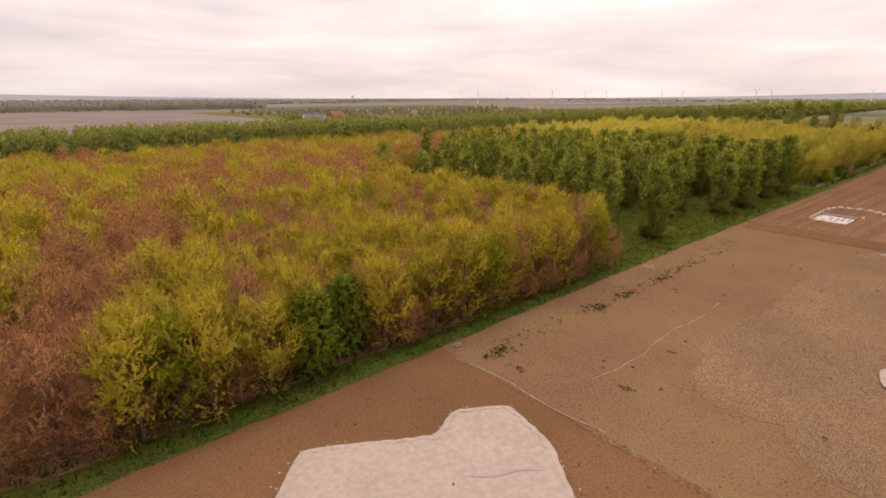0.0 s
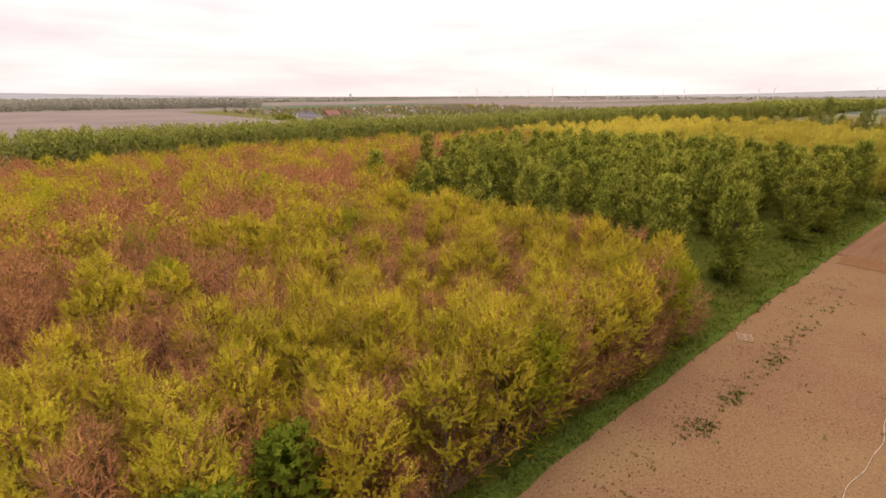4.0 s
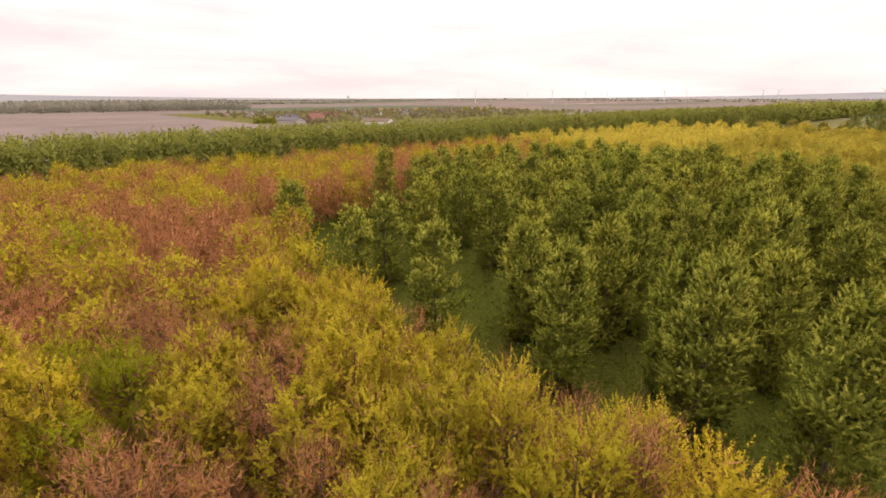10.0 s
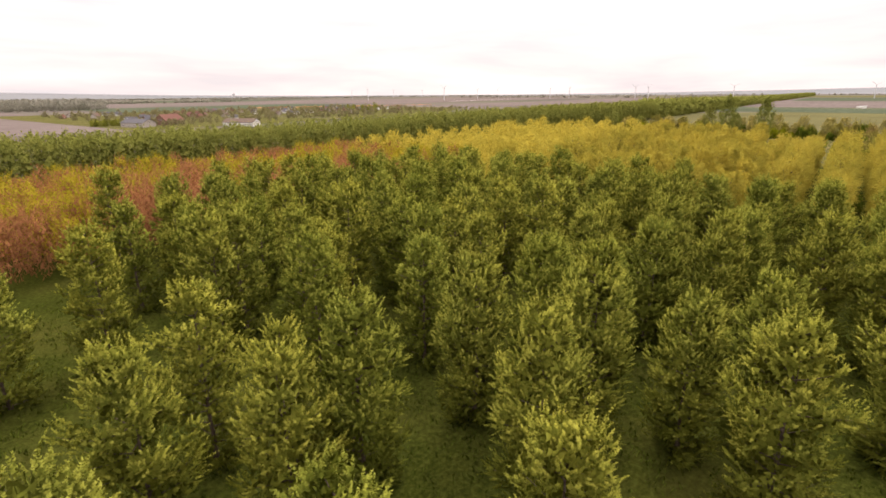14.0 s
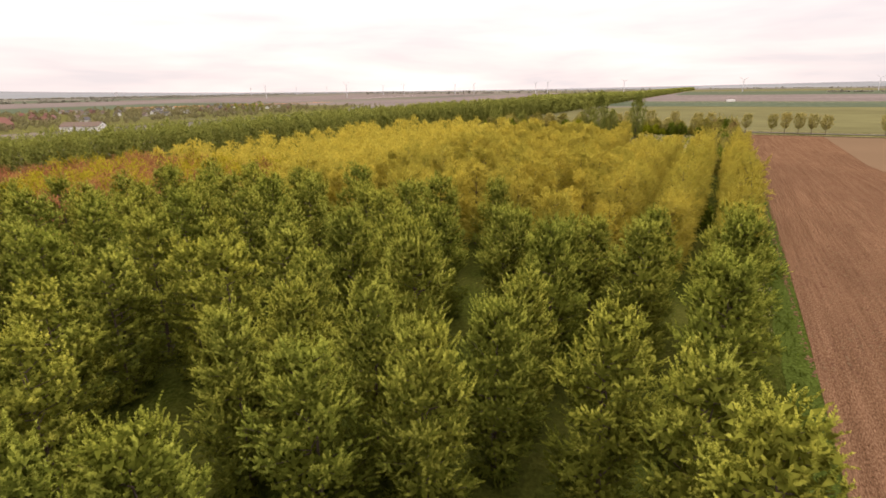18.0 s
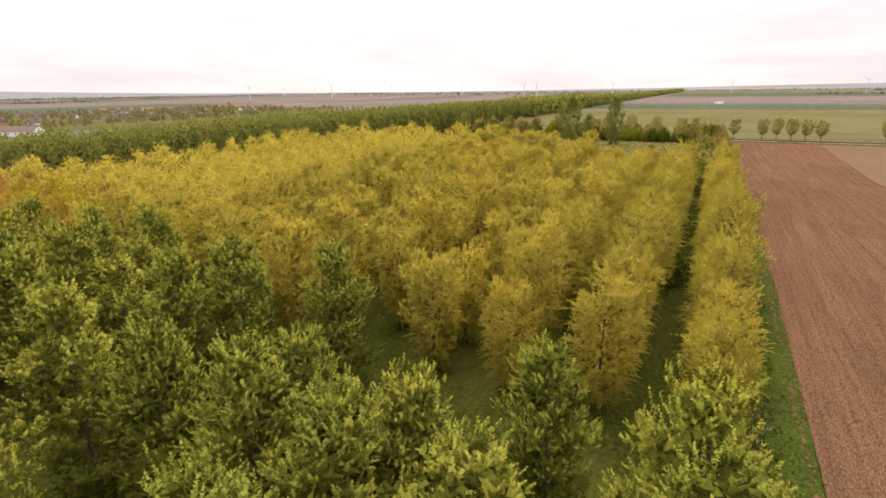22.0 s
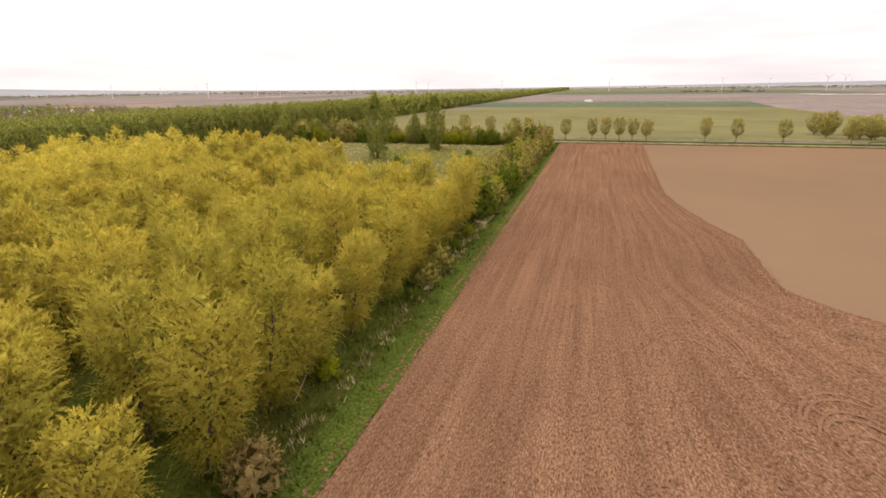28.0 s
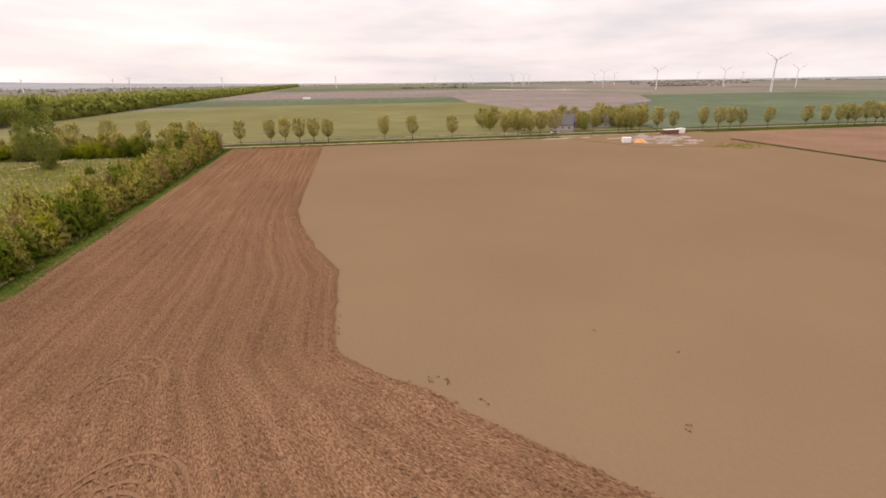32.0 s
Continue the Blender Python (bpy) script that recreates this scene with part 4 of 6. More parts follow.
taken = [(-8.3, 4.4), (-2.9, 6.6)]
near_spots += [(-8.3, 4.4, 8, 0.56, 0.8), (-2.9, 6.6, 8, 0.98, 1.0)]
for tone, spots in (("green", GREEN_AT), ("yellow", YELLOW_AT), ("brown", BROWN_AT)):
    for pu, pv in spots:
        if nearest(taken, pu, pv) > 2.2:
            taken.append((pu, pv))
            near_spots.append((pu, pv, wood_kind(tone, pv > 36), rng.uniform(0.98, 1.18) if pv < 8 else rng.uniform(0.92, 1.15), rng.uniform(0.9, 1.06)))
u = -34.0
while u < 60:
    v = 5.2
    while v < 170:
        pu, pv = u + rng.uniform(-1.5, 1.5), v + rng.uniform(-1.5, 1.5)
        clump = noise.noise(Vector((pu * 0.10, pv * 0.10, 1.5))) + rng.uniform(-0.3, 0.3) - (0.08 if pv < 10 and pu < 30 else 0) - (0.16 if pu < -8 and pv < 34 else 0)
        size, tall = rng.uniform(0.9, 1.2), rng.uniform(0.84, 1.06)
        if pu < wood_end(pv) and nearest(taken, pu, pv) > 3.1 and nearest(ORCHARD_AT, pu, pv) > 4.5:
            if pv < 62:
                tone = "green" if rng.random() < 0.02 else "yellow" if clump > 0.10 else "brown"
                near_spots.append((pu, max(pv, 4.4), wood_kind(tone, pv > 33 or pu < -27), size, tall))
            else:
                (far_green if rng.random() < 0.03 else far_yellow if clump > 0.05 else far_brown).append((pu, pv, size, tall))
        v += 4.3
    u += 4.2
for _ in range(420):
    pu, pv = rng.uniform(-30, 47), 3.6 + 26 * rng.random() ** 1.5
    if nearest([(a[0], a[1]) for a in near_spots], pu, pv) > 2.3 and nearest(taken[:2], pu, pv) > 3.6:
        near_spots.append((pu, pv, 4 + rng.randrange(3), rng.uniform(0.62, 0.85), rng.uniform(0.62, 0.9)))
plant(wood, near_spots)


def template(seed, **kw):
    v, _, _, nrm = crown_of(np.random.default_rng(seed), **kw)
    return v, nrm


T_YELLOW = [template(90 + i, shoots=100, per=6, z0=1.4, z1=9.9, width=2.75, shape=oval, leaf=0.34, leaf_w=0.25, shoot=1.2, rise=0.75, fill=0.0, lump=0.46, core=0.84, inner_n=120, inner_size=0.6, soft_n=0.88) for i in range(4)]
T_BROWN = [template(95 + i, shoots=120, per=5, z0=1.3, z1=9.2, width=2.6, shape=oval, leaf=0.62, leaf_w=0.09, shoot=1.1, rise=1.5, fill=0.0, fan=0.3, lump=0.4, core=0.84, inner_n=260, inner_size=0.7, inner_wide=0.26, soft_n=0.88) for i in range(4)]
T_BELT = [template(100 + i, shoots=190, per=5, z0=1.2, z1=15.4, width=3.4, shape=dome, leaf=0.5, leaf_w=0.36, shoot=1.1, rise=0.9, fill=0.0, lump=0.34, core=0.9, inner_n=420, inner_size=0.8, soft_n=0.84) for i in range(4)]
T_FAR = [template(110 + i, shoots=14, per=2, z0=0.5, z1=18.0, width=5.0, shape=upright, leaf=3.0, leaf_w=2.6, shoot=2.0, rise=0.8, fill=0.0, core=0.9, inner_n=32, inner_size=5.0) for i in range(3)]
for u0, u1, v0, v1, share in ((53, 192, 110, 170, 0.12),):
    u = u0
    while u < u1:
        v = v0
        while v < v1:
            pu, pv = u + rng.uniform(-1.3, 1.3), v + rng.uniform(-1.2, 1.2)
            clump = noise.noise(Vector((pu * 0.1, pv * 0.1, 7.5))) + rng.uniform(-0.45, 0.45)
            (far_yellow if clump > share - 0.08 else far_brown).append((pu, pv, rng.uniform(0.9, 1.15), rng.uniform(0.9, 1.1)))
            v += 4.4
        u += 4.4
massed("woodland_yellow", "massed yellow-green spring trees of a young wood", "trees", T_YELLOW, far_yellow, LEAF_SPRING)
far_brown += [(a, b, c * 0.98, d) for a, b, c, d in far_yellow if rng.random() < 0.6]
massed("woodland_brown", "massed reddish-brown budding trees of a young wood", "trees", T_BROWN + T_BROWN, far_brown, TWIG)
massed("woodland_green", "scattered fresh green trees in the wood", "trees", T_YELLOW, far_green, LEAF_FRESH)

# the orchard
spots = list(ORCHARD_AT)
u = 87.0
row = 0
while u < 166:
    v = 8.0 + (row % 2) * 3.0
    while v < 108:
        pu, pv = u + rng.uniform(-1.4, 1.4), v + rng.uniform(-1.4, 1.4)
        gap = 8.2 if pu < 99 else 6.5
        if nearest(spots, pu, pv) > gap and pv > 50 and pv < 108 - max(0.0, (pu - 140)) * 0.5:
            spots.append((pu, pv))
        v += 3.2
    u += 3.4
    row += 1
plant(orchard, [(pu, pv, rng.randrange(4) if pv < 46 else 4 + rng.randrange(3), rng.uniform(0.92, 1.1), rng.uniform(0.94, 1.06)) for pu, pv in spots])

# the willow rows
front_w, near_w, far_w, mass_w = [], [], [], []
FRONT_ROW = [171.5, 179.5, 187.8, 195.8, 204.0, 212.0, 218.6, 227.8, 237.2, 245.0, 253.5, 261.5, 269.0, 276.0]
v = 7.9
while v < 156:
    u = 171.0 + rng.uniform(-1, 1) + (14 if v > 100 else 0)
    end = 276 + min(54, max(0, v - 18) * 0.8)
    line = FRONT_ROW if v < 9 else [u + 8.4 * i for i in range(int((end - u) / 8.4) + 1)]
    for u in line:
        if rng.random() > 0.03 or v < 9:
            wander = 0.15 if v < 9 else 0.9
            s = (u + rng.uniform(-wander, wander), v + rng.uniform(-0.7, 0.7) * wander, rng.uniform(0.88, 1.12), rng.uniform(0.92, 1.1))
            if v > 88:
                mass_w.append((s[0], s[1], s[2], s[3] * rng.uniform(0.9, 1.05)))
            elif v < 9:
                front_w.append((s[0], s[1], rng.randrange(4), s[2], s[3]))
            elif (v < 31 and u < 252) or (v < 20 and u < 290):
                near_w.append((s[0], s[1], rng.randrange(4), s[2], s[3]))
            else:
                far_w.append((s[0], s[1], rng.randrange(3), s[2], s[3]))
    v += 7.4 if v < 9 else 8.6
plant(willow, near_w)
for u, v, k, size, tall in front_w:
    copy_thing(willow[k], stand(u, v, rng.uniform(0, 360), 0, size * 0.94, tall * 1.03, 10))
plant(willow_far, far_w)
T_WILLOW = [template(120 + i, shoots=130, per=4, z0=1.2, z1=12.2, width=3.3, shape=oval, leaf=0.6, leaf_w=0.36, shoot=1.4, rise=0.9, droop=1.0, fill=0.0, lump=0.4, core=0.84, inner_n=260, inner_size=0.8, inner_wide=0.6, soft_n=0.88) for i in range(4)]
massed("willow_wood", "massed olive-yellow willows in distant rows", "trees", T_WILLOW, mass_w, LEAF_WILLOW)

# the tall poplar belt behind the woods
belt, belt_far = [], []
for r in range(5):
    u = -62.0
    while u < 3400:
        tall = rng.uniform(0.97, 1.03) * float(np.interp(u, [150, 250, 300, 400, 620, 640, 950, 1200], [1.0, 1.02, 1.05, 1.08, 1.05, 0.9, 0.82, 0.72]))
        s = (u + rng.uniform(-1.5, 1.5), 179 + r * 5.4 + rng.uniform(-1, 1), rng.uniform(0.98, 1.07), tall)
        if u < 150:
            s = (s[0], s[1], s[2] * 1.12, s[3] * 0.92)
        if u < 640 and r < 4:
            belt.append(s)
        elif u > 640:
            belt_far.append(s)
        u += 5.6 if u < 640 else 8.0 if u < 1200 else 16.0
massed("poplar_belt", "long dense belt of tall green poplars", "trees", T_BELT, belt, LEAF_BELT)
massed("poplar_belt_far", "far end of the tall poplar belt", "trees", T_FAR, belt_far, LEAF_BELT)


# ---- shrubs, hedge, roadside trees ----
def egg(t):
    return np.clip(np.sqrt(np.clip(1 - (2 * t - 1.15) ** 2 / 1.35, 0.01, 1)), 0.1, 1)


shrubs = []
for i, (mat, lab) in enumerate(((LEAF_HEDGE, "yellow-green hedge shrub"), (LEAF_BUSH, "dull green hedge shrub"), (LEAF_FRESH, "fresh green leafy shrub"), (SHRUB_BROWN, "brownish budding shrub"))):
    shrubs.append(tree_kind("shrub", 130 + i, lab + " beside the field", "shrub", "hedge shrubs", [
        ("crown", mat, dict(shoots=120, per=8, z0=0.1, z1=3.4, width=1.9, shape=bush_shape, leaf=0.38, leaf_w=0.26 if i < 3 else 0.13, shoot=0.9, rise=0.5, fill=0.0, lump=0.34, core=0.86, inner_n=170, inner_size=0.7, soft_n=0.8)),
    ], 2.6, 0.08, 6, 1.4, 0.05))
spots = [(203.8, 3.4, 3, 0.55, 0.9), (193.6, 3.8, 1, 0.72, 0.9), (188.6, 5.0, 1, 0.8, 0.85), (239.2, 4.2, 1, 0.45, 0.8), (251, 4.2, 0, 0.7, 1.0), (254, 5.2, 1, 0.7, 0.9), (181, 4.6, 2, 0.7, 0.7), (262, 4.6, 1, 0.5, 0.9), (271, 4.2, 2, 0.5, 0.9), (286, 6.5, 1, 1.9, 1.15), (289, 9.5, 1, 1.8, 1.1), (209.3, 12.2, 1, 1.15, 1.0), (218.5, 5.7, 2, 0.55, 1.0), (244.5, 4.6, 0, 0.8, 1.0), (248.1, 4.2, 0, 0.62, 1.0)]
u = 284.0
while u < 440:
    for v0 in (4.8, 8.6, 12.2):
        if v0 < 5 or rng.random() < 0.85:
            k = 0 if rng.random() < 0.5 else 3 if rng.random() < 0.5 else 1 if rng.random() < 0.75 else 2
            spots.append((u + rng.uniform(-1, 1), v0 + rng.uniform(-0.7, 0.9) + max(0.0, u - 400) * 0.03, k, rng.uniform(1.0, 1.5), rng.uniform(0.95, 1.4) * (1.3 if u > 400 else 1.0)))
    u += 3.7
v = 14.0
while v < 160:
    for u0 in (428, 433, 438):
        if rng.random() < 0.9:
            spots.append((u0 + rng.uniform(-1.5, 1.5), v + rng.uniform(-1, 1), rng.choice((0, 0, 0, 1, 1, 2, 2)), rng.uniform(0.9, 1.5), rng.uniform(0.9, 1.5)))
    v += 4.6
for _ in range(16):
    spots.append((rng.uniform(300, 420), rng.uniform(22, 150), rng.choice((0, 1, 2)), rng.uniform(0.35, 0.7), rng.uniform(0.8, 1.1)))
plant(shrubs, spots)

avenue = []
for i in range(3):
    avenue.append(tree_kind("roadside_tree", 140 + i, "round-topped roadside tree with thin yellowish leaf", "tree", "roadside avenue", [
        ("crown", LEAF_AVENUE, dict(shoots=220, per=10, z0=3.1, z1=10.2, width=2.45, shape=egg, leaf=0.42, leaf_w=0.28, shoot=1.1, rise=1.0, fill=0.2, lump=0.2, core=0.7, inner_n=110, inner_size=0.8)),
    ], 8.8, 0.2, 8, 2.2, 0.33))
ROW = [-1.7, -14.7, -21.2, -27.7, -34.2, -40.7, -67, -80.3, -100, -127, -134, -140.5, -146, -154, -175, -189, -193.5, -201, -211, -220.5, -238, -248, -255, -262, -279, -304, -316, -326, -332, -337, -345, -351, -357, -372, -384, -399, -412, 17.6, 24.7, 38, 52, 66, 72]
plant(avenue, [(453.5 + rng.uniform(-0.3, 0.3), v, rng.randrange(3), rng.uniform(0.95, 1.12), rng.uniform(0.92, 1.08)) for v in ROW])

poplars = [tree_kind("poplar_tree", 150, "tall olive-green poplar standing alone in the meadow", "tree", "single poplars", [
    ("crown", LEAF_BELT, dict(shoots=460, per=11, z0=0.4, z1=22.3, width=3.9, shape=oval, leaf=0.5, leaf_w=0.36, shoot=1.4, rise=1.0, fill=0.0, lump=0.4, core=0.84, inner_n=1100, soft_n=0.7)),
], 20.0, 0.32, 10, 2.6, 0.1)]
plant(poplars, [(405.5, 54, 0, 1.0, 1.0), (371, 67.5, 0, 1.05, 1.0), (430, 87, 0, 0.9, 0.9), (426, 71, 0, 0.75, 0.8), (401, 51.5, 0, 0.3, 0.3)])
wide_trees = []
for i, mat in enumerate((LEAF_HEDGE, LEAF_BELT, LEAF_AVENUE)):
    wide_trees.append(tree_kind("broad_tree", 155 + i, ("yellow-green", "dull green", "thin yellowish")[i] + " broad-crowned tree near the road", "tree", "trees near the road", [
        ("crown", mat, dict(shoots=190, per=8, z0=1.2, z1=10.2, width=3.5, shape=ball, leaf=0.6, leaf_w=0.42, shoot=1.4, rise=0.7, fill=0.0, lump=0.34, core=0.8, inner_n=200, inner_size=1.1)),
    ], 9.0, 0.22, 8, 3.0, 0.2))
spots = [(434, 104, 0, 1.0, 1.0), (430, 112, 2, 0.9, 0.9), (436, 122, 0, 1.05, 1.0), (432, 131, 1, 1, 1), (437, 142, 0, 1, 0.95), (431, 150, 1, 1.1, 1.1), (440, 62, 0, 0.9, 0.8), (441, 48, 2, 0.8, 0.8), (436, 95, 0, 0.9, 0.85), (421, 10, 2, 0.75, 0.75), (431, 8, 2, 0.8, 0.8)]
# trees round the farm
spots += [(481 + rng.uniform(-3, 12), v + rng.uniform(-3, 3), rng.choice((2, 2, 2, 0)), rng.uniform(0.8, 1.1), rng.uniform(0.85, 1.05)) for v in (-128, -135, -142, -149, -156, -178, -186, -193, -200, -207, -214, -186, -196)]
spots += [(505 + rng.uniform(-4, 8), v + rng.uniform(-3, 3), rng.choice((2, 2, 0)), rng.uniform(0.9, 1.2), rng.uniform(0.85, 1.05)) for v in (-132, -141, -150, -160, -171, -182, -192, -203, -212)]
spots += [(471, -178.5, 1, 0.6, 1.1), (470, -206, 1, 0.6, 1.2)]
spots += [(486, -213, 2, 1.1, 0.95), (484, -220, 2, 1.15, 0.95), (492, -226, 2, 1.1, 0.9), (498, -217, 0, 1.1, 0.95), (482, -206, 1, 0.9, 1.05)]
spots += [(433 + rng.uniform(-4, 5), 20 + 6.4 * i + rng.uniform(-2, 2), rng.choice((0, 2, 2)), rng.uniform(0.7, 0.95), rng.uniform(0.85, 1.05)) for i in range(22)]
plant(wide_trees, spots)

# ---- the farm and the building site ----
WALL_BRICK = plain("farm_brick", (0.20, 0.12, 0.085), 0.9, vary=0.2, scale=3)
WALL_PALE = plain("pale_render", (0.40, 0.36, 0.32), 0.85, vary=0.1)
ROOF_GREY = plain("grey_roof_sheet", (0.10, 0.098, 0.105), 0.85, vary=0.15, spec=0.1)
ROOF_RED = plain("red_roof_tiles", (0.15, 0.065, 0.048), 0.9, vary=0.2, scale=2)
ROOF_BROWN = plain("brown_roof_tiles", (0.12, 0.085, 0.062), 0.85, vary=0.2, scale=2)
PAINT_WHITE = plain("white_paint", (0.74, 0.73, 0.70), 0.5, vary=0.06)
PAINT_RED = plain("dull_red_paint", (0.15, 0.065, 0.055), 0.6, vary=0.15)
GLASS = plain("dark_window", (0.04, 0.045, 0.05), 0.12, vary=0.1, spec=0.6)
STEEL = plain("galvanised_steel", (0.42, 0.42, 0.42), 0.45, 0.7, vary=0.12)
RUBBER = plain("black_rubber", (0.03, 0.03, 0.03), 0.8)
RUBBLE = earth("grey_rubble", (0.12, 0.095, 0.08), (0.21, 0.175, 0.15), (0.33, 0.28, 0.25), 1.2, 0.3)
ORANGE = earth("orange_sand", (0.36, 0.17, 0.05), (0.46, 0.23, 0.075), (0.52, 0.29, 0.11), 1.0, 0.2)
WOOD = plain("weathered_wood", (0.22, 0.145, 0.09), 0.85, vary=0.25, scale=5)
TARP = plain("black_tarpaulin", (0.035, 0.035, 0.04), 0.5)
LAMP_GLASS = plain("lamp_lens", (0.55, 0.52, 0.48), 0.2)
FOIL = plain("dusty_white_foil", (0.30, 0.275, 0.25), 0.5, vary=0.12, scale=0.9)
TURBINE_GREY = plain("pale_grey_coating", (0.60, 0.60, 0.60), 0.5, vary=0.04)
PIPE = plain("dusty_pale_plastic", (0.38, 0.31, 0.245), 0.6, vary=0.2)
PAINT_SILVER = plain("silver_car_paint", (0.45, 0.46, 0.48), 0.3, 0.4, vary=0.05)


def house(name, label, m, length, depth, eave, ridge, wall, roof, windows=3, chimney=True, group="", category="house"):
    """A house with gables: walls, two roof slopes with thickness, windows, a door, a chimney."""
    h = thing(name, label, category, group, "", m)
    bm = bmesh.new()
    x, y = length / 2, depth / 2
    prof = [(-y, -0.3), (y, -0.3), (y, eave), (0, ridge), (-y, eave)]
    ends = [[bm.verts.new((sx * x, py, pz)) for py, pz in prof] for sx in (-1, 1)]
    for e in ends:
        bm.faces.new(e)
    for i in range(5):
        j = (i + 1) % 5
        bm.faces.new((ends[0][i], ends[0][j], ends[1][j], ends[1][i]))
    bmesh.ops.recalc_face_normals(bm, faces=bm.faces)
    part("wall", bm, wall, h)
    for s in (-1, 1):
        bm = bmesh.new()
        slope = (ridge - eave) / y
        a = [(0, ridge + 0.06), (s * (y + 0.5), eave - 0.5 * slope + 0.06), (s * (y + 0.5), eave - 0.5 * slope + 0.28), (0, ridge + 0.28)]
        r0 = [bm.verts.new((-x - 0.4, py, pz)) for py, pz in a]
        r1 = [bm.verts.new((x + 0.4, py, pz)) for py, pz in a]
        bm.faces.new(r0)
        bm.faces.new(r1)
        for i in range(4):
            j = (i + 1) % 4
            bm.faces.new((r0[i], r0[j], r1[j], r1[i]))
        bmesh.ops.recalc_face_normals(bm, faces=bm.faces)
        part("roof", bm, roof, h)
    for s in (-1, 1):
        for i in range(windows):
            wx = -x + (i + 0.5) * length / windows
            w = part("window", box(bmesh.new(), wx - 0.6, wx + 0.6, s * y - 0.05, s * y + 0.05, 1.0, 2.3, 0.02), PAINT_WHITE, h)
            part("pane", box(bmesh.new(), wx - 0.5, wx + 0.5, s * y - 0.07, s * y + 0.07, 1.1, 2.2), GLASS, w)
        w = part("window", box(bmesh.new(), s * x - 0.05, s * x + 0.05, -0.7, 0.7, eave, eave + 1.2, 0.02), PAINT_WHITE, h)
        part("pane", box(bmesh.new(), s * x - 0.07, s * x + 0.07, -0.6, 0.6, eave + 0.1, eave + 1.1), GLASS, w)
    if chimney:
        part("chimney", box(bmesh.new(), x * 0.5 - 0.4, x * 0.5 + 0.4, -0.4, 0.4, ridge - 0.8, ridge + 1.2, 0.04), WALL_BRICK, h)
    return h


house("farmhouse", "farmhouse with a large grey roof and pale gable", stand(478, -169, 62), 11, 9, 3.6, 8.6, WALL_PALE, ROOF_GREY, 3)
house("barn", "low brick barn with a brown roof beside the farmhouse", stand(492, -176, 95), 16, 9, 3.2, 7.0, WALL_BRICK, ROOF_BROWN, 2, False, "", "barn")
house("barn", "long pale barn behind the farm trees", stand(489, -198, 90), 20, 10, 3.4, 6.5, WALL_PALE, ROOF_GREY, 3, False, "", "barn")


def container(label, m, l, w, h, mat):
    c = thing("site_cabin", label, "cabin", "site cabins", "", m)
    part("body", box(bmesh.new(), -l / 2, l / 2, -w / 2, w / 2, 0.25, h, 0.05), mat, c)
    part("roof", box(bmesh.new(), -l / 2 - 0.08, l / 2 + 0.08, -w / 2 - 0.08, w / 2 + 0.08, h + 0.003, h + 0.14, 0.03), PAINT_WHITE, c)
    part("skid", box(bmesh.new(), -l / 2 + 0.2, l / 2 - 0.2, -w / 2 + 0.2, -w / 2 + 0.5, -0.02, 0.247), STEEL, c)
    part("skid", box(bmesh.new(), -l / 2 + 0.2, l / 2 - 0.2, w / 2 - 0.5, w / 2 - 0.2, -0.02, 0.247), STEEL, c)
    part("door", box(bmesh.new(), -l * 0.3, -l * 0.3 + 0.9, -w / 2 - 0.05, -w / 2 - 0.003, 0.35, 2.3), GLASS, c)
    win = part("window", box(bmesh.new(), l * 0.1, l * 0.1 + 1.4, -w / 2 - 0.05, -w / 2 - 0.003, 1.1, 2.0), PAINT_WHITE, c)
    part("pane", box(bmesh.new(), l * 0.1 + 0.08, l * 0.1 + 1.32, -w / 2 - 0.07, -w / 2 - 0.052, 1.18, 1.92), GLASS, win)
    return c


container("small white site cabin on bare soil", stand(413, -170, 80), 3.4, 2.2, 2.4, PAINT_WHITE)
container("dull red site cabin beside the rubble", stand(440, -210, 92), 8.0, 2.6, 2.4, PAINT_RED)
container("white site cabin at the end of the row", stand(442, -217, 92), 4.0, 2.4, 2.6, PAINT_WHITE)


def heap(name, label, category, u, v, ru, rv, height, mat, seed, kind=""):
    """A low uneven heap that lies on the ground."""
    n, m = 26, 9
    vs = []
    for j in range(m):
        f = j / (m - 1)
        for i in range(n):
            a = 2 * math.pi * i / n
            w = 1 + 0.28 * noise.noise(Vector((math.cos(a) * 1.6, math.sin(a) * 1.6, seed)))
            q = noise.noise(Vector((math.cos(a) * f * 3.1, math.sin(a) * f * 3.1, seed + 5)))
            z = height * (math.cos(f * math.pi) * 0.5 + 0.5) * (1 + 0.6 * q) - 0.08 * f
            vs.append((math.cos(a) * ru * f * w, math.sin(a) * rv * f * w, z))
    fs = [(j * n + i, (j + 1) * n + i, (j + 1) * n + (i + 1) % n, j * n + (i + 1) % n) for j in range(m - 1) for i in range(n)]
    ob = tagged(new(name, mesh_of(name, vs, fs, mat)), label, category, "", kind)
    ob.matrix_basis = stand(u, v)
    return ob


heap("sand_heap", "bright orange sand heap on the building site", "heap", 414, -177.5, 3.2, 4.2, 1.5, ORANGE, 2)
for i, (hu, hv, a, b, h) in enumerate(((424, -186, 6, 8, 0.9), (416, -192, 5, 9, 0.8), (428, -199, 7, 8, 1.0), (408, -186, 4, 8, 0.6), (412, -203, 5, 7, 0.7), (420, -178, 3, 6, 0.6), (404, -196, 3, 7, 0.5), (430, -176, 4, 10, 0.5), (419, -199, 4, 5, 1.0), (433, -190, 4, 6, 1.1), (410, -179, 3, 4, 0.7), (425, -207, 4, 6, 0.8), (399, -186, 3, 5, 0.4))):
    heap("rubble_heap", "pale grey rubble heap on the building site", "rubble", hu, hv, a, b, h, RUBBLE, 3 + i)
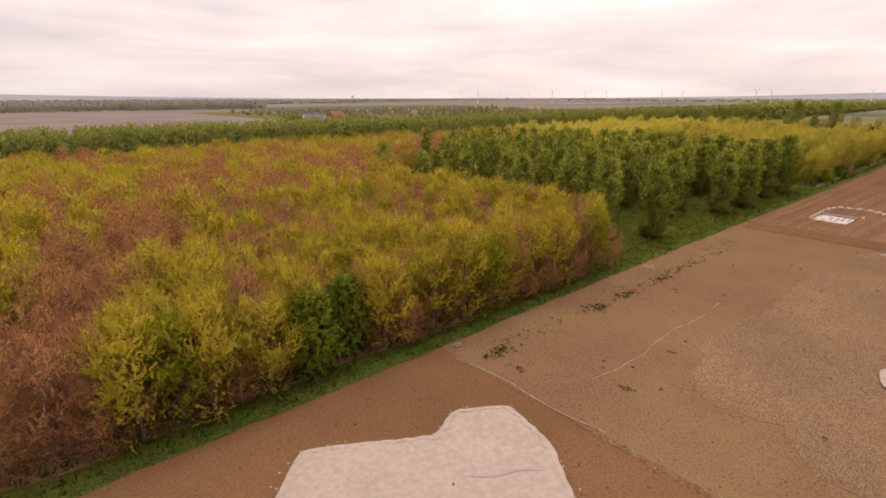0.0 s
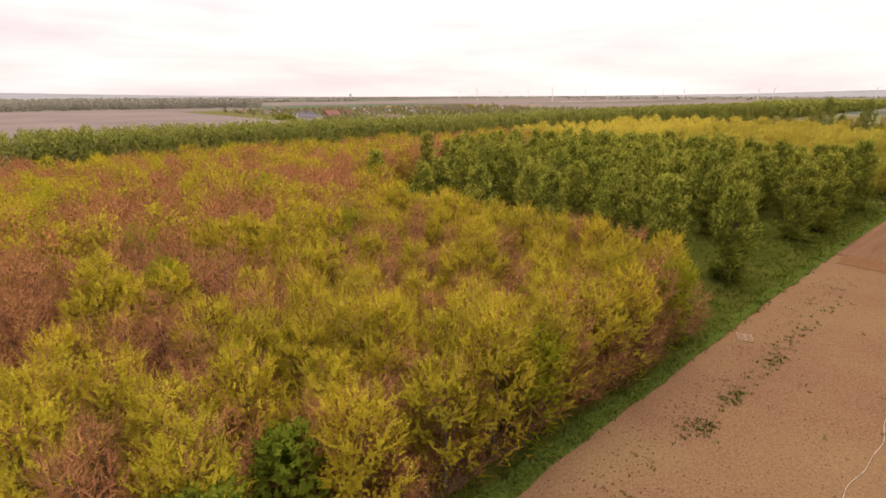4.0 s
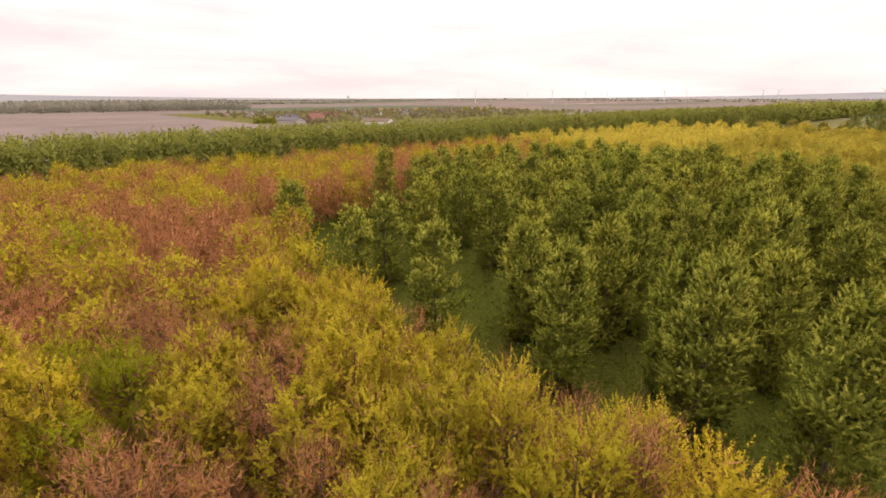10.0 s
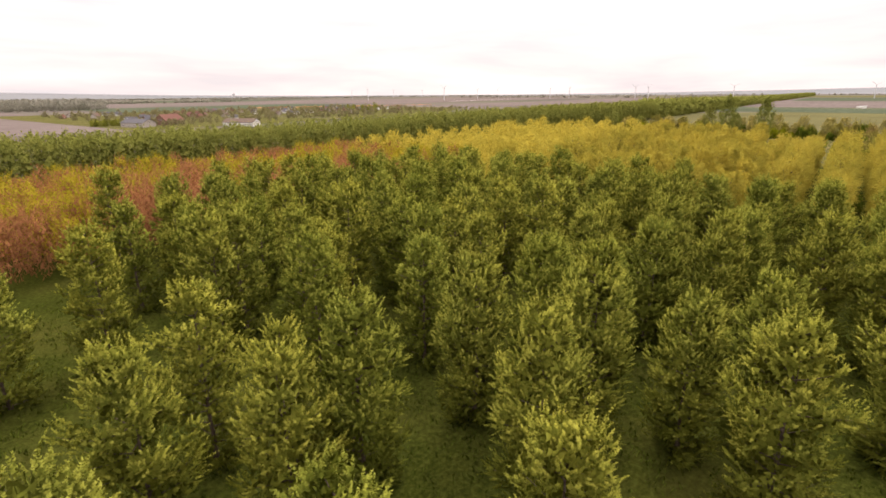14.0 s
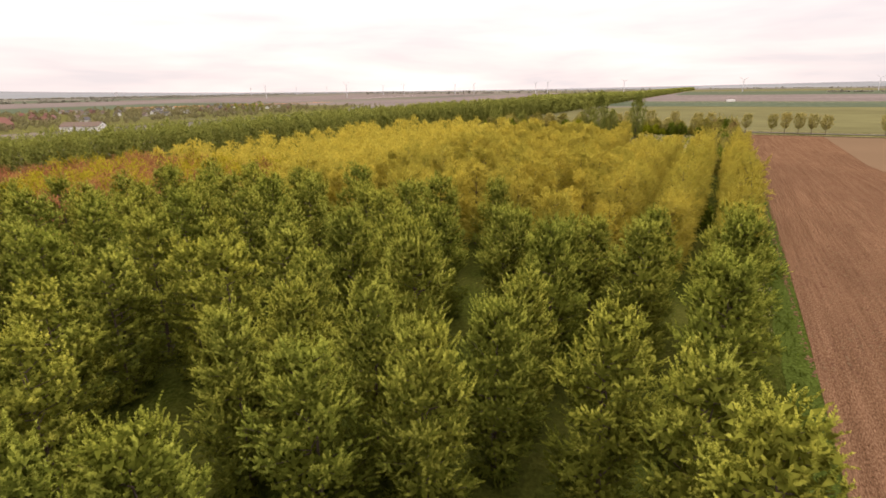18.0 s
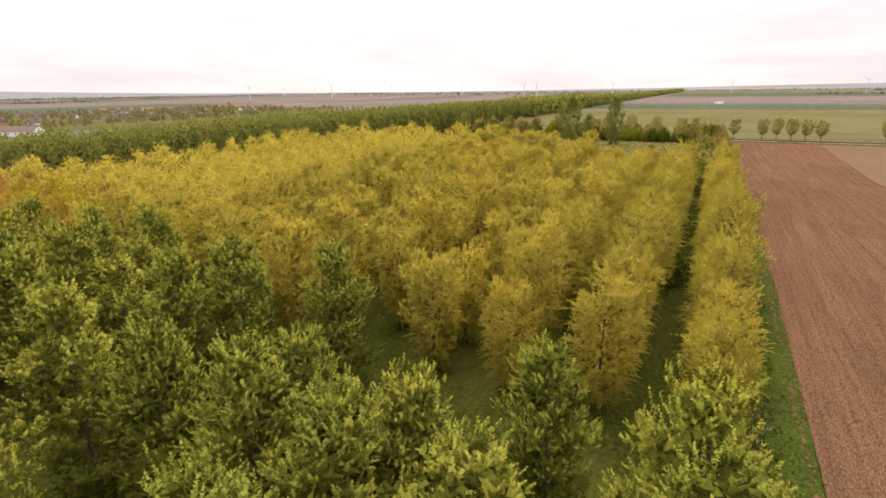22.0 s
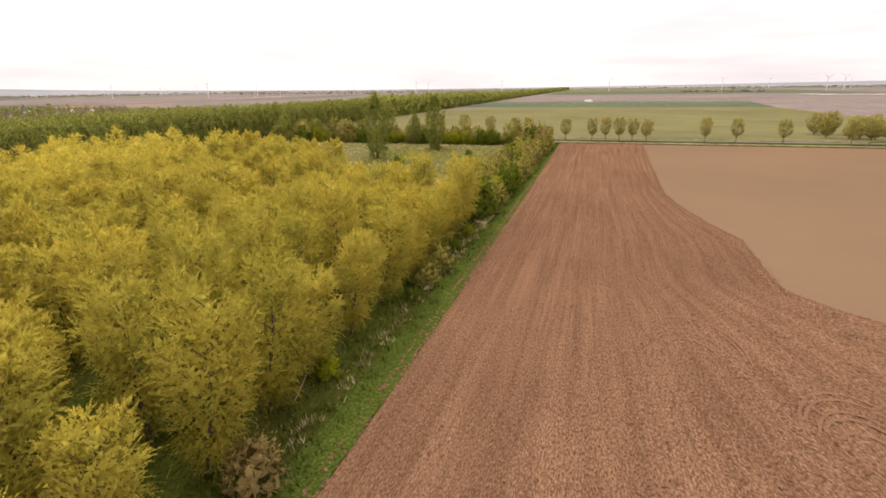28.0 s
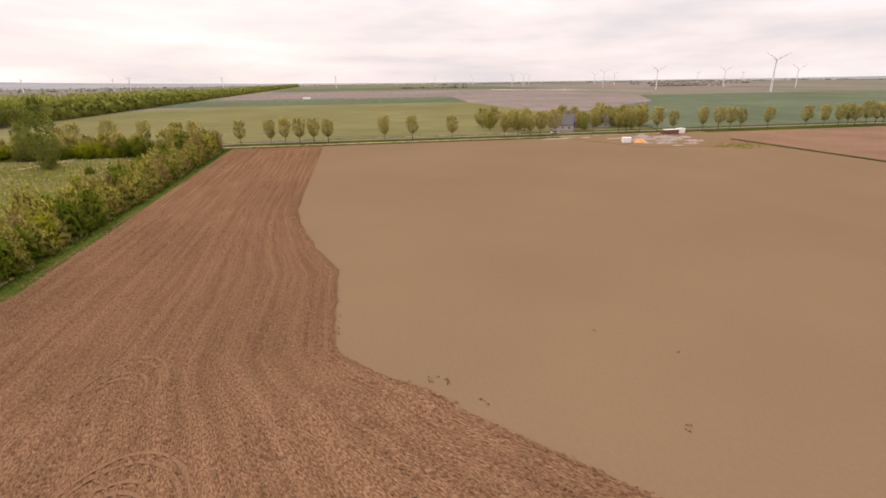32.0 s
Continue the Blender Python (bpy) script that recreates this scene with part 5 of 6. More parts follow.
for hv, a in ((-153, 9), (-163, 5), (-145, 6)):
    heap("sand_ridge", "low pale sand ridge at the field's end", "ridge", 438, hv, 1.6, a, 0.4, SAND, hv)
patch("site_yard", [(398, -170), (447, -150), (447, -234), (430, -236), (392, -205)], SEEDBED, 0.05, "trampled bare soil of the building site", "yard", 2.0, 4.0)
patch("farm_drive", rect(464, 474, -170, -160), SOIL_DRY, 0.14, "sandy farm drive", "drive", 0.5, 2.0)


def vehicle(name, label, category, m, l, w, h, mat, cab=0.35, boxy=False):
    """A car or lorry: body, cabin or box, windows, wheels, lamps."""
    c = thing(name, label, category, "", "", m)
    low = 0.55 * h if not boxy else 0.3 * h
    part("body", box(bmesh.new(), -l / 2, l / 2, -w / 2, w / 2, 0.3, low, 0.12), mat, c)
    if boxy:
        part("load_box", box(bmesh.new(), -l / 2, l * 0.24, -w / 2, w / 2, low + 0.01, h, 0.04), PAINT_WHITE, c)
        cabin = part("cab", box(bmesh.new(), l * 0.27, l / 2, -w / 2, w / 2, low + 0.01, h * 0.85, 0.15), mat, c)
    else:
        bm = box(bmesh.new(), -l * 0.32, l * 0.22, -w * 0.45, w * 0.45, low - 0.02, h, 0.0)
        for vert in bm.verts:
            if vert.co.z > h - 0.1:
                vert.co.x *= 0.72
                vert.co.y *= 0.86
        cabin = part("cabin", bm, GLASS, c)
        part("roof", box(bmesh.new(), -l * 0.22, l * 0.15, -w * 0.38, w * 0.38, h + 0.002, h + 0.04, 0.01), mat, c)
    for sx in (-0.31, 0.31):
        for sy in (-1, 1):
            bm = bmesh.new()
            bmesh.ops.create_cone(bm, cap_ends=True, segments=14, radius1=0.33, radius2=0.33, depth=0.2)
            bmesh.ops.rotate(bm, verts=bm.verts, matrix=Matrix.Rotation(radians(90), 3, "X"))
            bmesh.ops.translate(bm, verts=bm.verts, vec=(sx * l, sy * (w / 2 - 0.06), 0.33))
            wheel = part("wheel", bm, RUBBER, c)
            bm = bmesh.new()
            bmesh.ops.create_cone(bm, cap_ends=True, segments=12, radius1=0.19, radius2=0.19, depth=0.22)
            bmesh.ops.rotate(bm, verts=bm.verts, matrix=Matrix.Rotation(radians(90), 3, "X"))
            bmesh.ops.translate(bm, verts=bm.verts, vec=(sx * l, sy * (w / 2 - 0.05), 0.33))
            part("rim", bm, STEEL, wheel)
    for sy in (-0.34, 0.34):
        part("headlight", box(bmesh.new(), l / 2 - 0.02, l / 2 + 0.03, sy * w - 0.15, sy * w + 0.15, low * 0.62, low * 0.85), LAMP_GLASS, c)
    return c


vehicle("car", "silver car on the narrow road by the farm", "car", stand(461, -157, 90, 0.12), 4.4, 1.75, 1.45, PAINT_SILVER)
vehicle("lorry", "white lorry on a far farm track", "lorry", stand(1089, 4, 90, 0.15), 12.0, 2.6, 3.8, PAINT_WHITE, boxy=True)

# ---- the village beyond the poplar belt ----
kinds = []
for i, (wall, roof, lab) in enumerate(((WALL_BRICK, ROOF_RED, "brick house with a red roof"), (WALL_PALE, ROOF_BROWN, "pale house with a brown roof"), (WALL_BRICK, ROOF_GREY, "brick house with a grey roof"), (PAINT_WHITE, ROOF_GREY, "white house with a grey roof"))):
    kinds.append(house("village_house", lab + " in the village", Matrix(), 11 + i, 8.5, 3.2, 7.6, wall, roof, 3, True, "village houses"))
seen_kind = set()
for i in range(90):
    hu, hv = rng.uniform(275, 760), 0
    hv = rng.uniform(560, 840) + (hu - 215) * 0.12
    k = rng.randrange(4)
    m = stand(hu, hv, rng.choice((0, 90, 45, 20)), 0, 0.8)
    if k in seen_kind:
        copy_thing(kinds[k], m)
    else:
        seen_kind.add(k)
        kinds[k].matrix_basis = m
house("village_barn", "long low white hall with a brown roof", stand(322, 455, -62), 30, 13, 3.4, 6.4, PAINT_WHITE, ROOF_BROWN, 6, False, "", "hall")
house("village_barn", "broad house with a bright red roof", stand(298, 543, 31), 28, 12, 4.0, 9.5, WALL_BRICK, ROOF_RED, 4, True, "", "house")
house("village_barn", "low shed with a pale sheet roof", stand(261, 523, -77), 30, 13, 4.0, 7.0, WALL_PALE, ROOF_GREY, 4, False, "", "shed")
village_trees = [(rng.uniform(270, 820), rng.uniform(500, 900), rng.uniform(0.3, 0.55), rng.uniform(0.6, 0.95)) for _ in range(620)]
village_trees = [s for s in village_trees if s[1] < 860 + 0.1 * s[0]]
T_MID = [template(115 + i, shoots=26, per=2, z0=0.5, z1=16.0, width=5.0, shape=ball, leaf=2.0, leaf_w=1.6, shoot=1.8, rise=0.8, fill=0.0, core=0.88, inner_n=50, inner_size=3.0) for i in range(3)]
massed("village_trees", "grey-green trees among the village houses", "trees", T_MID, village_trees, LEAF_VILLAGE)
village_trees_front = [(rng.uniform(275, 640), 515 + rng.uniform(0, 45), rng.uniform(0.3, 0.5), rng.uniform(0.5, 0.8)) for _ in range(45)]
massed("village_front_trees", "low trees and shrubs in front of the village", "trees", T_MID, village_trees_front, LEAF_VILLAGE)
hedge_run = [(236 + 1.1 * i + rng.uniform(-3, 3), 558 + rng.uniform(-3, 4), rng.uniform(0.3, 0.42), 0.9) for i in range(26)]
hedge_run += [(593 + 8 * i + rng.uniform(-2, 2), 608 - 5 * i + rng.uniform(-6, 6), rng.uniform(0.62, 0.8), 1.05) for i in range(5)]
massed("village_edge_trees", "trees at the edge of the village", "trees", T_MID, hedge_run, LEAF_ORCHARD)

# ---- woods and tree lines along the horizon ----
far_trees = []
for i in range(1000):
    far_trees.append((rng.uniform(-150, 480), 1165 + rng.uniform(0, 420), rng.uniform(0.8, 1.1), rng.uniform(0.9, 1.15)))
massed("bare_far_wood", "far brownish wood behind the bare field, greyed by painted haze", "trees", T_MID, far_trees, LEAF_HAZED)
far_trees = []
for u0, u1, v0, v1, n in ((-900, 1200, 1900, 2000, 190), (200, 2500, 3300, 3400, 170), (1500, 4200, 2600, 2700, 150), (-1500, 1500, 4300, 4400, 220), (1200, 4300, 3300, 3400, 160), (3900, 4000, -2600, 3000, 260), (3300, 3350, -2400, -600, 70), (2600, 2640, 500, 1900, 60), (3000, 4200, -2700, -2600, 70), (1750, 1800, -1300, -1050, 34), (2300, 2340, -1900, -1300, 40), (1500, 3600, -3300, -3200, 120), (500, 3000, -4200, -4100, 120), (1650, 1690, 300, 520, 20), (2080, 2110, -520, -260, 20)):
    for i in range(int(n * 1.6)):
        far_trees.append((rng.uniform(u0, u1), rng.uniform(v0, v1), rng.uniform(0.8, 1.3), rng.uniform(0.22, 0.42)))
massed("horizon_tree_lines", "tree lines along the horizon, greyed by painted haze", "trees", T_FAR, far_trees, LEAF_HAZED)
for lab, u0, u1, v0, v1, mat in (("far green field", 1760, 2500, -700, 150, CROP_GREEN), ("far brown field", 1000, 2600, 240, 800, FALLOW), ("far green field", 420, 1000, 920, 1500, CROP_GREEN), ("far brown field", -700, 1600, 1300, 1850, FALLOW), ("pale far field", 1560, 2600, -1700, -800, FALLOW), ("far green field", -600, 1800, 2100, 2500, CROP_GREEN), ("far brown field", 1100, 2500, 1000, 1800, FALLOW), ("far green field", 2600, 3400, -600, 900, CROP_OLIVE)):
    patch("far_field", rect(u0, u1, v0, v1), mat, -0.05, lab + " in the distance", "field")
patch("pale_strip", [(1480, 1085), (1480, 1097), (1960, 1152), (1960, 1138)], FOIL, 0.05, "narrow pale sheeted strip in the distance", "field")
for k in range(3):
    patch("sheeted_rows", [(1397 + 60 * k, -646), (1560 + 60 * k, -480), (1562 + 60 * k, -484), (1399 + 60 * k, -650)], PAINT_WHITE, 0.12, "pale sheeted crop rows", "field")


# ---- wind turbines ----
def turbine():
    t = thing("wind_turbine", "white three-bladed wind turbine far off in the polder", "turbine", "wind turbines")
    hub = 66.0  # metres
    part("tower", mesh_of("tower", *tube([(0, 0, -0.5), (0, 0, 22), (0, 0, 44), (0, 0, hub - 1.2)], [1.9, 1.6, 1.35, 1.05], 14), TURBINE_GREY), TURBINE_GREY, t)
    part("nacelle", box(bmesh.new(), -4.5, 2.4, -1.5, 1.5, hub - 1.15, hub + 1.9, 0.5), TURBINE_GREY, t)
    bm = bmesh.new()
    bmesh.ops.create_icosphere(bm, subdivisions=2, radius=1.5)
    bmesh.ops.scale(bm, verts=bm.verts, vec=(1.3, 1, 1))
    bmesh.ops.translate(bm, verts=bm.verts, vec=(3.6, 0, hub + 0.4))
    nose = part("hub", bm, TURBINE_GREY, t)
    for k in range(3):
        bm = bmesh.new()
        rings = []
        for f in (0.0, 0.06, 0.2, 0.5, 0.8, 1.0):
            c = 0.9 if f == 0 else (2.6 - 2.0 * f if f > 0.1 else 1.4)
            th = 0.9 if f == 0 else 0.5 * (1.1 - f)
            z = 1.2 + 30.0 * f
            rings.append([bm.verts.new((3.6 + th * sx + 0.6 * f * f, c * sy, z)) for sx, sy in ((-0.5, 0), (0, 0.6), (0.5, 0), (0, -0.4))])
        for a, b in zip(rings, rings[1:]):
            for i in range(4):
                bm.faces.new((a[i], a[(i + 1) % 4], b[(i + 1) % 4], b[i]))
        bm.faces.new(rings[-1])
        bmesh.ops.recalc_face_normals(bm, faces=bm.faces)
        bmesh.ops.rotate(bm, verts=bm.verts, matrix=Matrix.Rotation(radians(58 + 120 * k), 3, "X"))
        bmesh.ops.translate(bm, verts=bm.verts, vec=(0, 0, hub + 0.4))
        part("blade", bm, TURBINE_GREY, t)
    return t


first_turbine = turbine()
first_turbine.matrix_basis = stand(1070, -850, 160, 0, 0.85)
TURBINES = [(1380, -810), (1740, -860), (1520, -1110), (1340, -1170), (2360, -1650), (2450, -1960), (2700, -1320), (2270, -1190), (3140, -1040), (2970, -1070), (2430, -40), (2580, -480), (2390, -780), (2220, -770), (1630, 1640), (1640, 1240), (2360, 1160), (2400, 1080), (2410, 1610), (2470, 1520), (2960, 2460), (2820, 2610), (2300, 740), (2310, 690), (2390, 390), (2480, 2670), (3350, -850)]
for i, (tu, tv) in enumerate(TURBINES):
    copy_thing(first_turbine, stand(tu, tv, 160 + rng.uniform(-8, 8), 0, 0.78))

far_tower = thing("far_tower", "dark tower block on the horizon", "tower", "", "", stand(2290, 3800, 0))
part("shaft", box(bmesh.new(), -7, 7, -7, 7, -1, 26, 0.5), TURBINE_GREY, far_tower)
part("top", box(bmesh.new(), -9, 9, -9, 9, 26.01, 32, 0.5), TURBINE_GREY, far_tower)

# ---- the near field: sand, lines, scraps ----
def mound(name, label, category, corners, mat, height=0.35, apron=0.7, wander=0.5):
    """A flat-topped spread of sand with a crumbling sloped rim."""
    pts = []
    for i, a in enumerate(corners):
        b = corners[(i + 1) % len(corners)]
        n = max(2, int(math.hypot(b[0] - a[0], b[1] - a[1]) / 0.45))
        pts += [(a[0] + (b[0] - a[0]) * j / n, a[1] + (b[1] - a[1]) * j / n) for j in range(n)]
    p = np.array(pts)
    for _ in range(3):
        p = (np.roll(p, 1, 0) + 2 * p + np.roll(p, -1, 0)) / 4
    nrm = np.roll(p, -1, 0) - np.roll(p, 1, 0)
    nrm = unit(np.stack([nrm[:, 1], -nrm[:, 0]], 1))
    bm = bmesh.new()
    rings = []
    for off, z in ((apron, -0.02), (apron * 0.45, height * 0.5), (0.0, height * 1.12), (-0.5, height)):
        ring = []
        for (pu, pv), (nu_, nv_) in zip(p, nrm):
            q = noise.noise(Vector((pu * 1.1, pv * 1.1, z * 9))) + 0.5 * noise.noise(Vector((pu * 2.7, pv * 2.7, z * 5)))
            d = off + wander * q * (1.0 if off >= 0 else 0.3)
            zz = z + (0.10 * noise.noise(Vector((pu * 1.7, pv * 1.7, 8))) if z > 0 else 0)
            ring.append(bm.verts.new(at(pu + nu_ * d, pv + nv_ * d, zz)))
        rings.append(ring)
    for a, b in zip(rings, rings[1:]):
        for i in range(len(a)):
            j = (i + 1) % len(a)
            bm.faces.new((a[i], a[j], b[j], b[i]))
    bm.faces.new(rings[-1])
    bmesh.ops.recalc_face_normals(bm, faces=bm.faces)
    me = bpy.data.meshes.new(name)
    bm.to_mesh(me)
    bm.free()
    me.materials.append(mat)
    return tagged(new(name, me), label, category)


SANDBED = [(-33, -23.5), (-19.3, -11), (-15, -6.6), (-5.5, -12.4), (-2, -10.6), (2, -13.2), (0.5, -19), (-2, -22.3), (-15, -38)]
mound("sand_bed", "spread of white sand with crumbling edges on bare soil", "sand", SANDBED, SAND, 0.4, 0.8, 0.45)
mound("sand_bed", "pale sand spread on the stubble", "sand", [(33.4, -35.4), (37, -34.6), (41, -42), (31, -45)], SAND, 0.25, 0.5, 0.3)
mound("foil_bed", "white foil sheet spread flat on the ploughed soil", "foil", [(112.6, -9.0), (111.9, -15.4), (119.3, -15.9), (119.8, -9.1)], FOIL, 0.14, 0.15, 0.05)
tarp = tagged(new("tarpaulin", None), "black tarpaulin strip beside the white foil", "tarpaulin")
tarp.matrix_basis = stand(121.2, -12.5, 2, 0.12)
part("sheet", box(bmesh.new(), -1.1, 1.1, -3.4, 3.4, 0.0, 0.10, 0.03), TARP, tarp)
ring = [(113.5, -8.3), (117, -8.0), (122, -8.2), (128, -8.0), (132.6, -9.2), (134.6, -12.5), (133.8, -17), (131, -20)]
for (u0, v0), (u1, v1) in zip(ring, ring[1:]):
    for f in (0.25, 0.75):
        heap("sand_bank", "low white sand bank round the foil", "sand", u0 + (u1 - u0) * f, v0 + (v1 - v0) * f, 0.5 + 0.28 * abs(u1 - u0), 0.5 + 0.28 * abs(v1 - v0), 0.4, SAND, u0 + v0 + f)
for hu, hv, a, b in ((123.2, -16.6, 1.8, 0.5), (125, -22.5, 0.8, 3.5), (124.2, -28, 0.7, 4.0)):
    heap("sand_bank", "low white sand bank near the foil", "sand", hu, hv, a, b, 0.45, SAND, hu + hv)
for i in range(7):
    heap("rubble_heap", "small pale rubble heap on the bare field", "rubble", 88 + rng.uniform(-2, 2), -27 + rng.uniform(-3, 2), rng.uniform(0.4, 1.1), rng.uniform(0.4, 1.2), rng.uniform(0.2, 0.5), RUBBLE, 40 + i)
ledge = [at(-8 + 0.75 * i, -16.6 - 0.47 * i + 0.25 * math.sin(i * 1.3), 0.30) for i in range(10)]
tagged(new("sand_ledge", mesh_of("sand_ledge", *tube(ledge, [0.05, 0.16, 0.2, 0.22, 0.2, 0.24, 0.2, 0.22, 0.16, 0.05], 6), SAND)), "low broken ledge across the white sand", "sand")
# a dark heap added in place of a dark hollow in the sand
heap("soil_hollow", "small dark heap standing in for a hollow in the sand", "soil", -8.2, -17.1, 0.35, 0.3, 0.5, DARK_CLOD, 61)
heap("soil_ridge", "low pale soil ridge between two pieces of field", "ridge", 5.3, -9.5, 0.35, 9.0, 0.14, SOIL_DRY, 31)
heap("soil_ridge", "low pale soil ridge between two pieces of field", "ridge", 5.7, -27, 0.5, 9.0, 0.14, SOIL_DRY, 32)
patch("dry_patch", [(279, 2.6), (287.5, 2.6), (287, 5.0), (283, 6.6), (280, 5.2)], REED, 0.07, "patch of pale dry grass at the end of the willow row", "grass", 0.5, 1.2, 0.03)
patch("meadow_track", [(396, 63), (401, 61), (416, 55), (424, 54), (424, 56), (402, 63.5)], REED, 0.06, "pale dry track through the meadow", "track", 0.4, 2.0, 0.03)
hose_path = [at(u + 7, -15.7 + 0.3 * math.sin(u * 0.36) + 0.1 * math.sin(u * 1.1 + 1), 0.09) for u in np.linspace(5.7, 36.5, 61)]
hose = thing("drain_pipe", "thin pale drain pipe lying in a wavy line on the soil", "pipe")
for i in range(0, 60, 3):
    part("pipe_length", mesh_of("pipe_length", *tube(hose_path[i:i + 4], [0.022, 0.022, 0.022, 0.014], 6), PIPE), PIPE, hose)
drain = [at(5.3 + 0.25 * math.sin(v * 0.5) - 0.02 * v + rng.gauss(0, 0.05), v, 0.14) for v in np.linspace(-2.8, -21, 40)]
tagged(new("hose", mesh_of("hose", *tube(drain, [0.014 + 0.012 * (i % 3) / 2 for i in range(40)], 6), PIPE)), "pale straw-coloured line along the soil ridge", "hose")


def pallet(u, v, turn):
    p = thing("pallet", "weathered wooden pallet lying on the field's edge", "pallet", "", "", stand(u, v, turn, 0.04))
    for y in (-0.75, 0.0, 0.75):
        part("bearer", box(bmesh.new(), -1.05, 1.05, y - 0.06, y + 0.06, 0.0, 0.12, 0.01), WOOD, p)
    for i in range(8):
        x = -0.98 + i * 0.28
        part("slat", box(bmesh.new(), x - 0.06, x + 0.06, -0.85, 0.85, 0.124, 0.15, 0.005), WOOD, p)
    return p


pallet(50.6, -1.2, 25)
scrap = thing("timber_stack", "loose heap of broken boards and sticks on sandy soil", "timber", "", "", stand(7.3, -0.6, 30))
for i in range(9):
    stick = part("board", box(bmesh.new(), -rng.uniform(0.3, 0.75), rng.uniform(0.3, 0.75), -0.05, 0.05, 0.0, 0.05, 0.008), WOOD, scrap)
    stick.matrix_local = pose(rng.uniform(-0.35, 0.35), rng.uniform(-0.3, 0.3), 0.03 + 0.035 * i, rng.uniform(-4, 4), rng.uniform(-6, 6), rng.uniform(0, 180))


branch = thing("fallen_branch", "pale barkless branch lying at the foot of a willow", "branch")
part("limb", mesh_of("limb", *tube([at(213.4, 6.4, 0.10), at(214.8, 6.7, 0.22), at(216.2, 7.0, 0.55), at(217.4, 7.2, 1.0)], [0.10, 0.085, 0.06, 0.03], 7), WOOD), WOOD, branch)
part("side_shoot", mesh_of("side_shoot", *tube([at(214.8, 6.7, 0.22), at(215.3, 6.2, 0.5), at(215.6, 5.8, 0.62)], [0.045, 0.03, 0.015], 5), WOOD), WOOD, branch)
part("side_shoot", mesh_of("side_shoot", *tube([at(216.2, 7.0, 0.55), at(216.4, 7.5, 0.8), at(216.5, 7.9, 1.15)], [0.04, 0.028, 0.012], 5), WOOD), WOOD, branch)


# ---- tufts, weeds and clods ----
def tufts(name, label, category, spots, mat, blades=10, height=0.4, width=0.06, spread=0.16, seed=1):
    rs = np.random.default_rng(seed)
    base = np.repeat(np.array([tuple(at(u, v, 0.02)) for u, v in spots]), blades, 0)
    base = base + np.concatenate([rs.normal(0, spread, (len(base), 2)), np.zeros((len(base), 1))], 1)
    way = np.concatenate([rs.normal(0, 0.45, (len(base), 2)), np.ones((len(base), 1))], 1)
    v, f = leaves_on(rs, base, way, height, width, rs.normal(0, 1, (len(base), 3)))
    up = np.tile(np.array([0.0, 0.0, 1.0]), (len(v), 1)) + rs.normal(0, 0.3, v.shape)
    return tagged(new(name, mesh_of(name, v, f, mat, None, unit(up))), label, category, "", "stuff")


tufts("dry_stalks", "pale dry grass stalks along the verge", "grass", [(rng.uniform(165, 440), 3.2 + rng.gauss(0, 0.5)) for _ in range(380)], DRY_STALK, 8, 0.8, 0.09, 0.22, 1)
tufts("dry_stalks_wide", "thin dry stalks in the rough grass", "grass", [(rng.uniform(160, 440), rng.uniform(2.5, 7)) for _ in range(380)], DRY_STALK, 5, 0.5, 0.06, 0.3, 2)
tufts("grass_tufts", "tufts of longer grass in the strip beside the trees", "grass", [(rng.uniform(-60, 440), rng.uniform(0.4, 7.5)) for _ in range(5200)], LEAF_DEEP, 7, 0.42, 0.09, 0.25, 3)
tufts("orchard_grass", "tufts of grass between the orchard trees", "grass", [(rng.uniform(51, 117), rng.uniform(6, 100)) for _ in range(4200)], LEAF_DEEP, 7, 0.38, 0.10, 0.3, 4)
tufts("meadow_tufts", "dry tufts in the rough meadow", "grass", [(rng.uniform(295, 424), rng.uniform(15, 150)) for _ in range(2600)], DRY_STALK, 6, 0.7, 0.12, 0.4, 5)
tufts("sapling_rows", "rows of knee-high green saplings planted in the meadow", "saplings", [(316 + 1.6 * i + rng.gauss(0, 0.2), 20 + 3.2 * j + rng.gauss(0, 0.2)) for i in range(60) for j in range(16) if rng.random() < 0.85 and 316 + 1.6 * i > 320 + 3.2 * j * 0.1], LEAF_FRESH, 8, 0.9, 0.16, 0.18, 9)
weeds = [(cu + rng.gauss(0, du), cv + rng.gauss(0, 0.5)) for cu, cv, du, n in ((9.4, -4.9, 1.2, 40), (29.5, -5.4, 0.9, 34), (36.4, -5.4, 1.0, 30), (46.2, -5.4, 1.6, 26), (13.6, -18.4, 0.25, 6), (8.5, -9.0, 0.3, 5), (56, -5.0, 2.5, 18)) for _ in range(n)] + [(rng.uniform(11, 82), -4.6 + rng.gauss(0, 0.8)) for _ in range(60)] + [(rng.uniform(11, 87), rng.uniform(-60, -3)) for _ in range(70)]
tufts("field_weeds", "dark green weed tufts on bare soil", "weeds", weeds, LEAF_DEEP, 9, 0.26, 0.10, 0.15, 6)
seed_weeds = [(rng.uniform(240, 400), rng.uniform(-150, -58)) for _ in range(16)] + [(247 + rng.gauss(0, 1.2), -55 + rng.gauss(0, 1.0)) for _ in range(7)] + [(243.4, -57.5), (242.6, -57.9), (253.4, -73.5), (247.1, -79.9), (235.8, -72.9), (236.3, -73.3)]
tufts("seedbed_weeds", "small dark weeds on the seedbed", "weeds", seed_weeds, LEAF_BUSH, 6, 0.2, 0.10, 0.12, 7)
tufts("site_weeds", "green weeds beside the building site", "weeds", [(rng.gauss(392, 5), rng.gauss(-208, 7)) for _ in range(220)], LEAF_FRESH, 8, 0.4, 0.14, 0.3, 8)


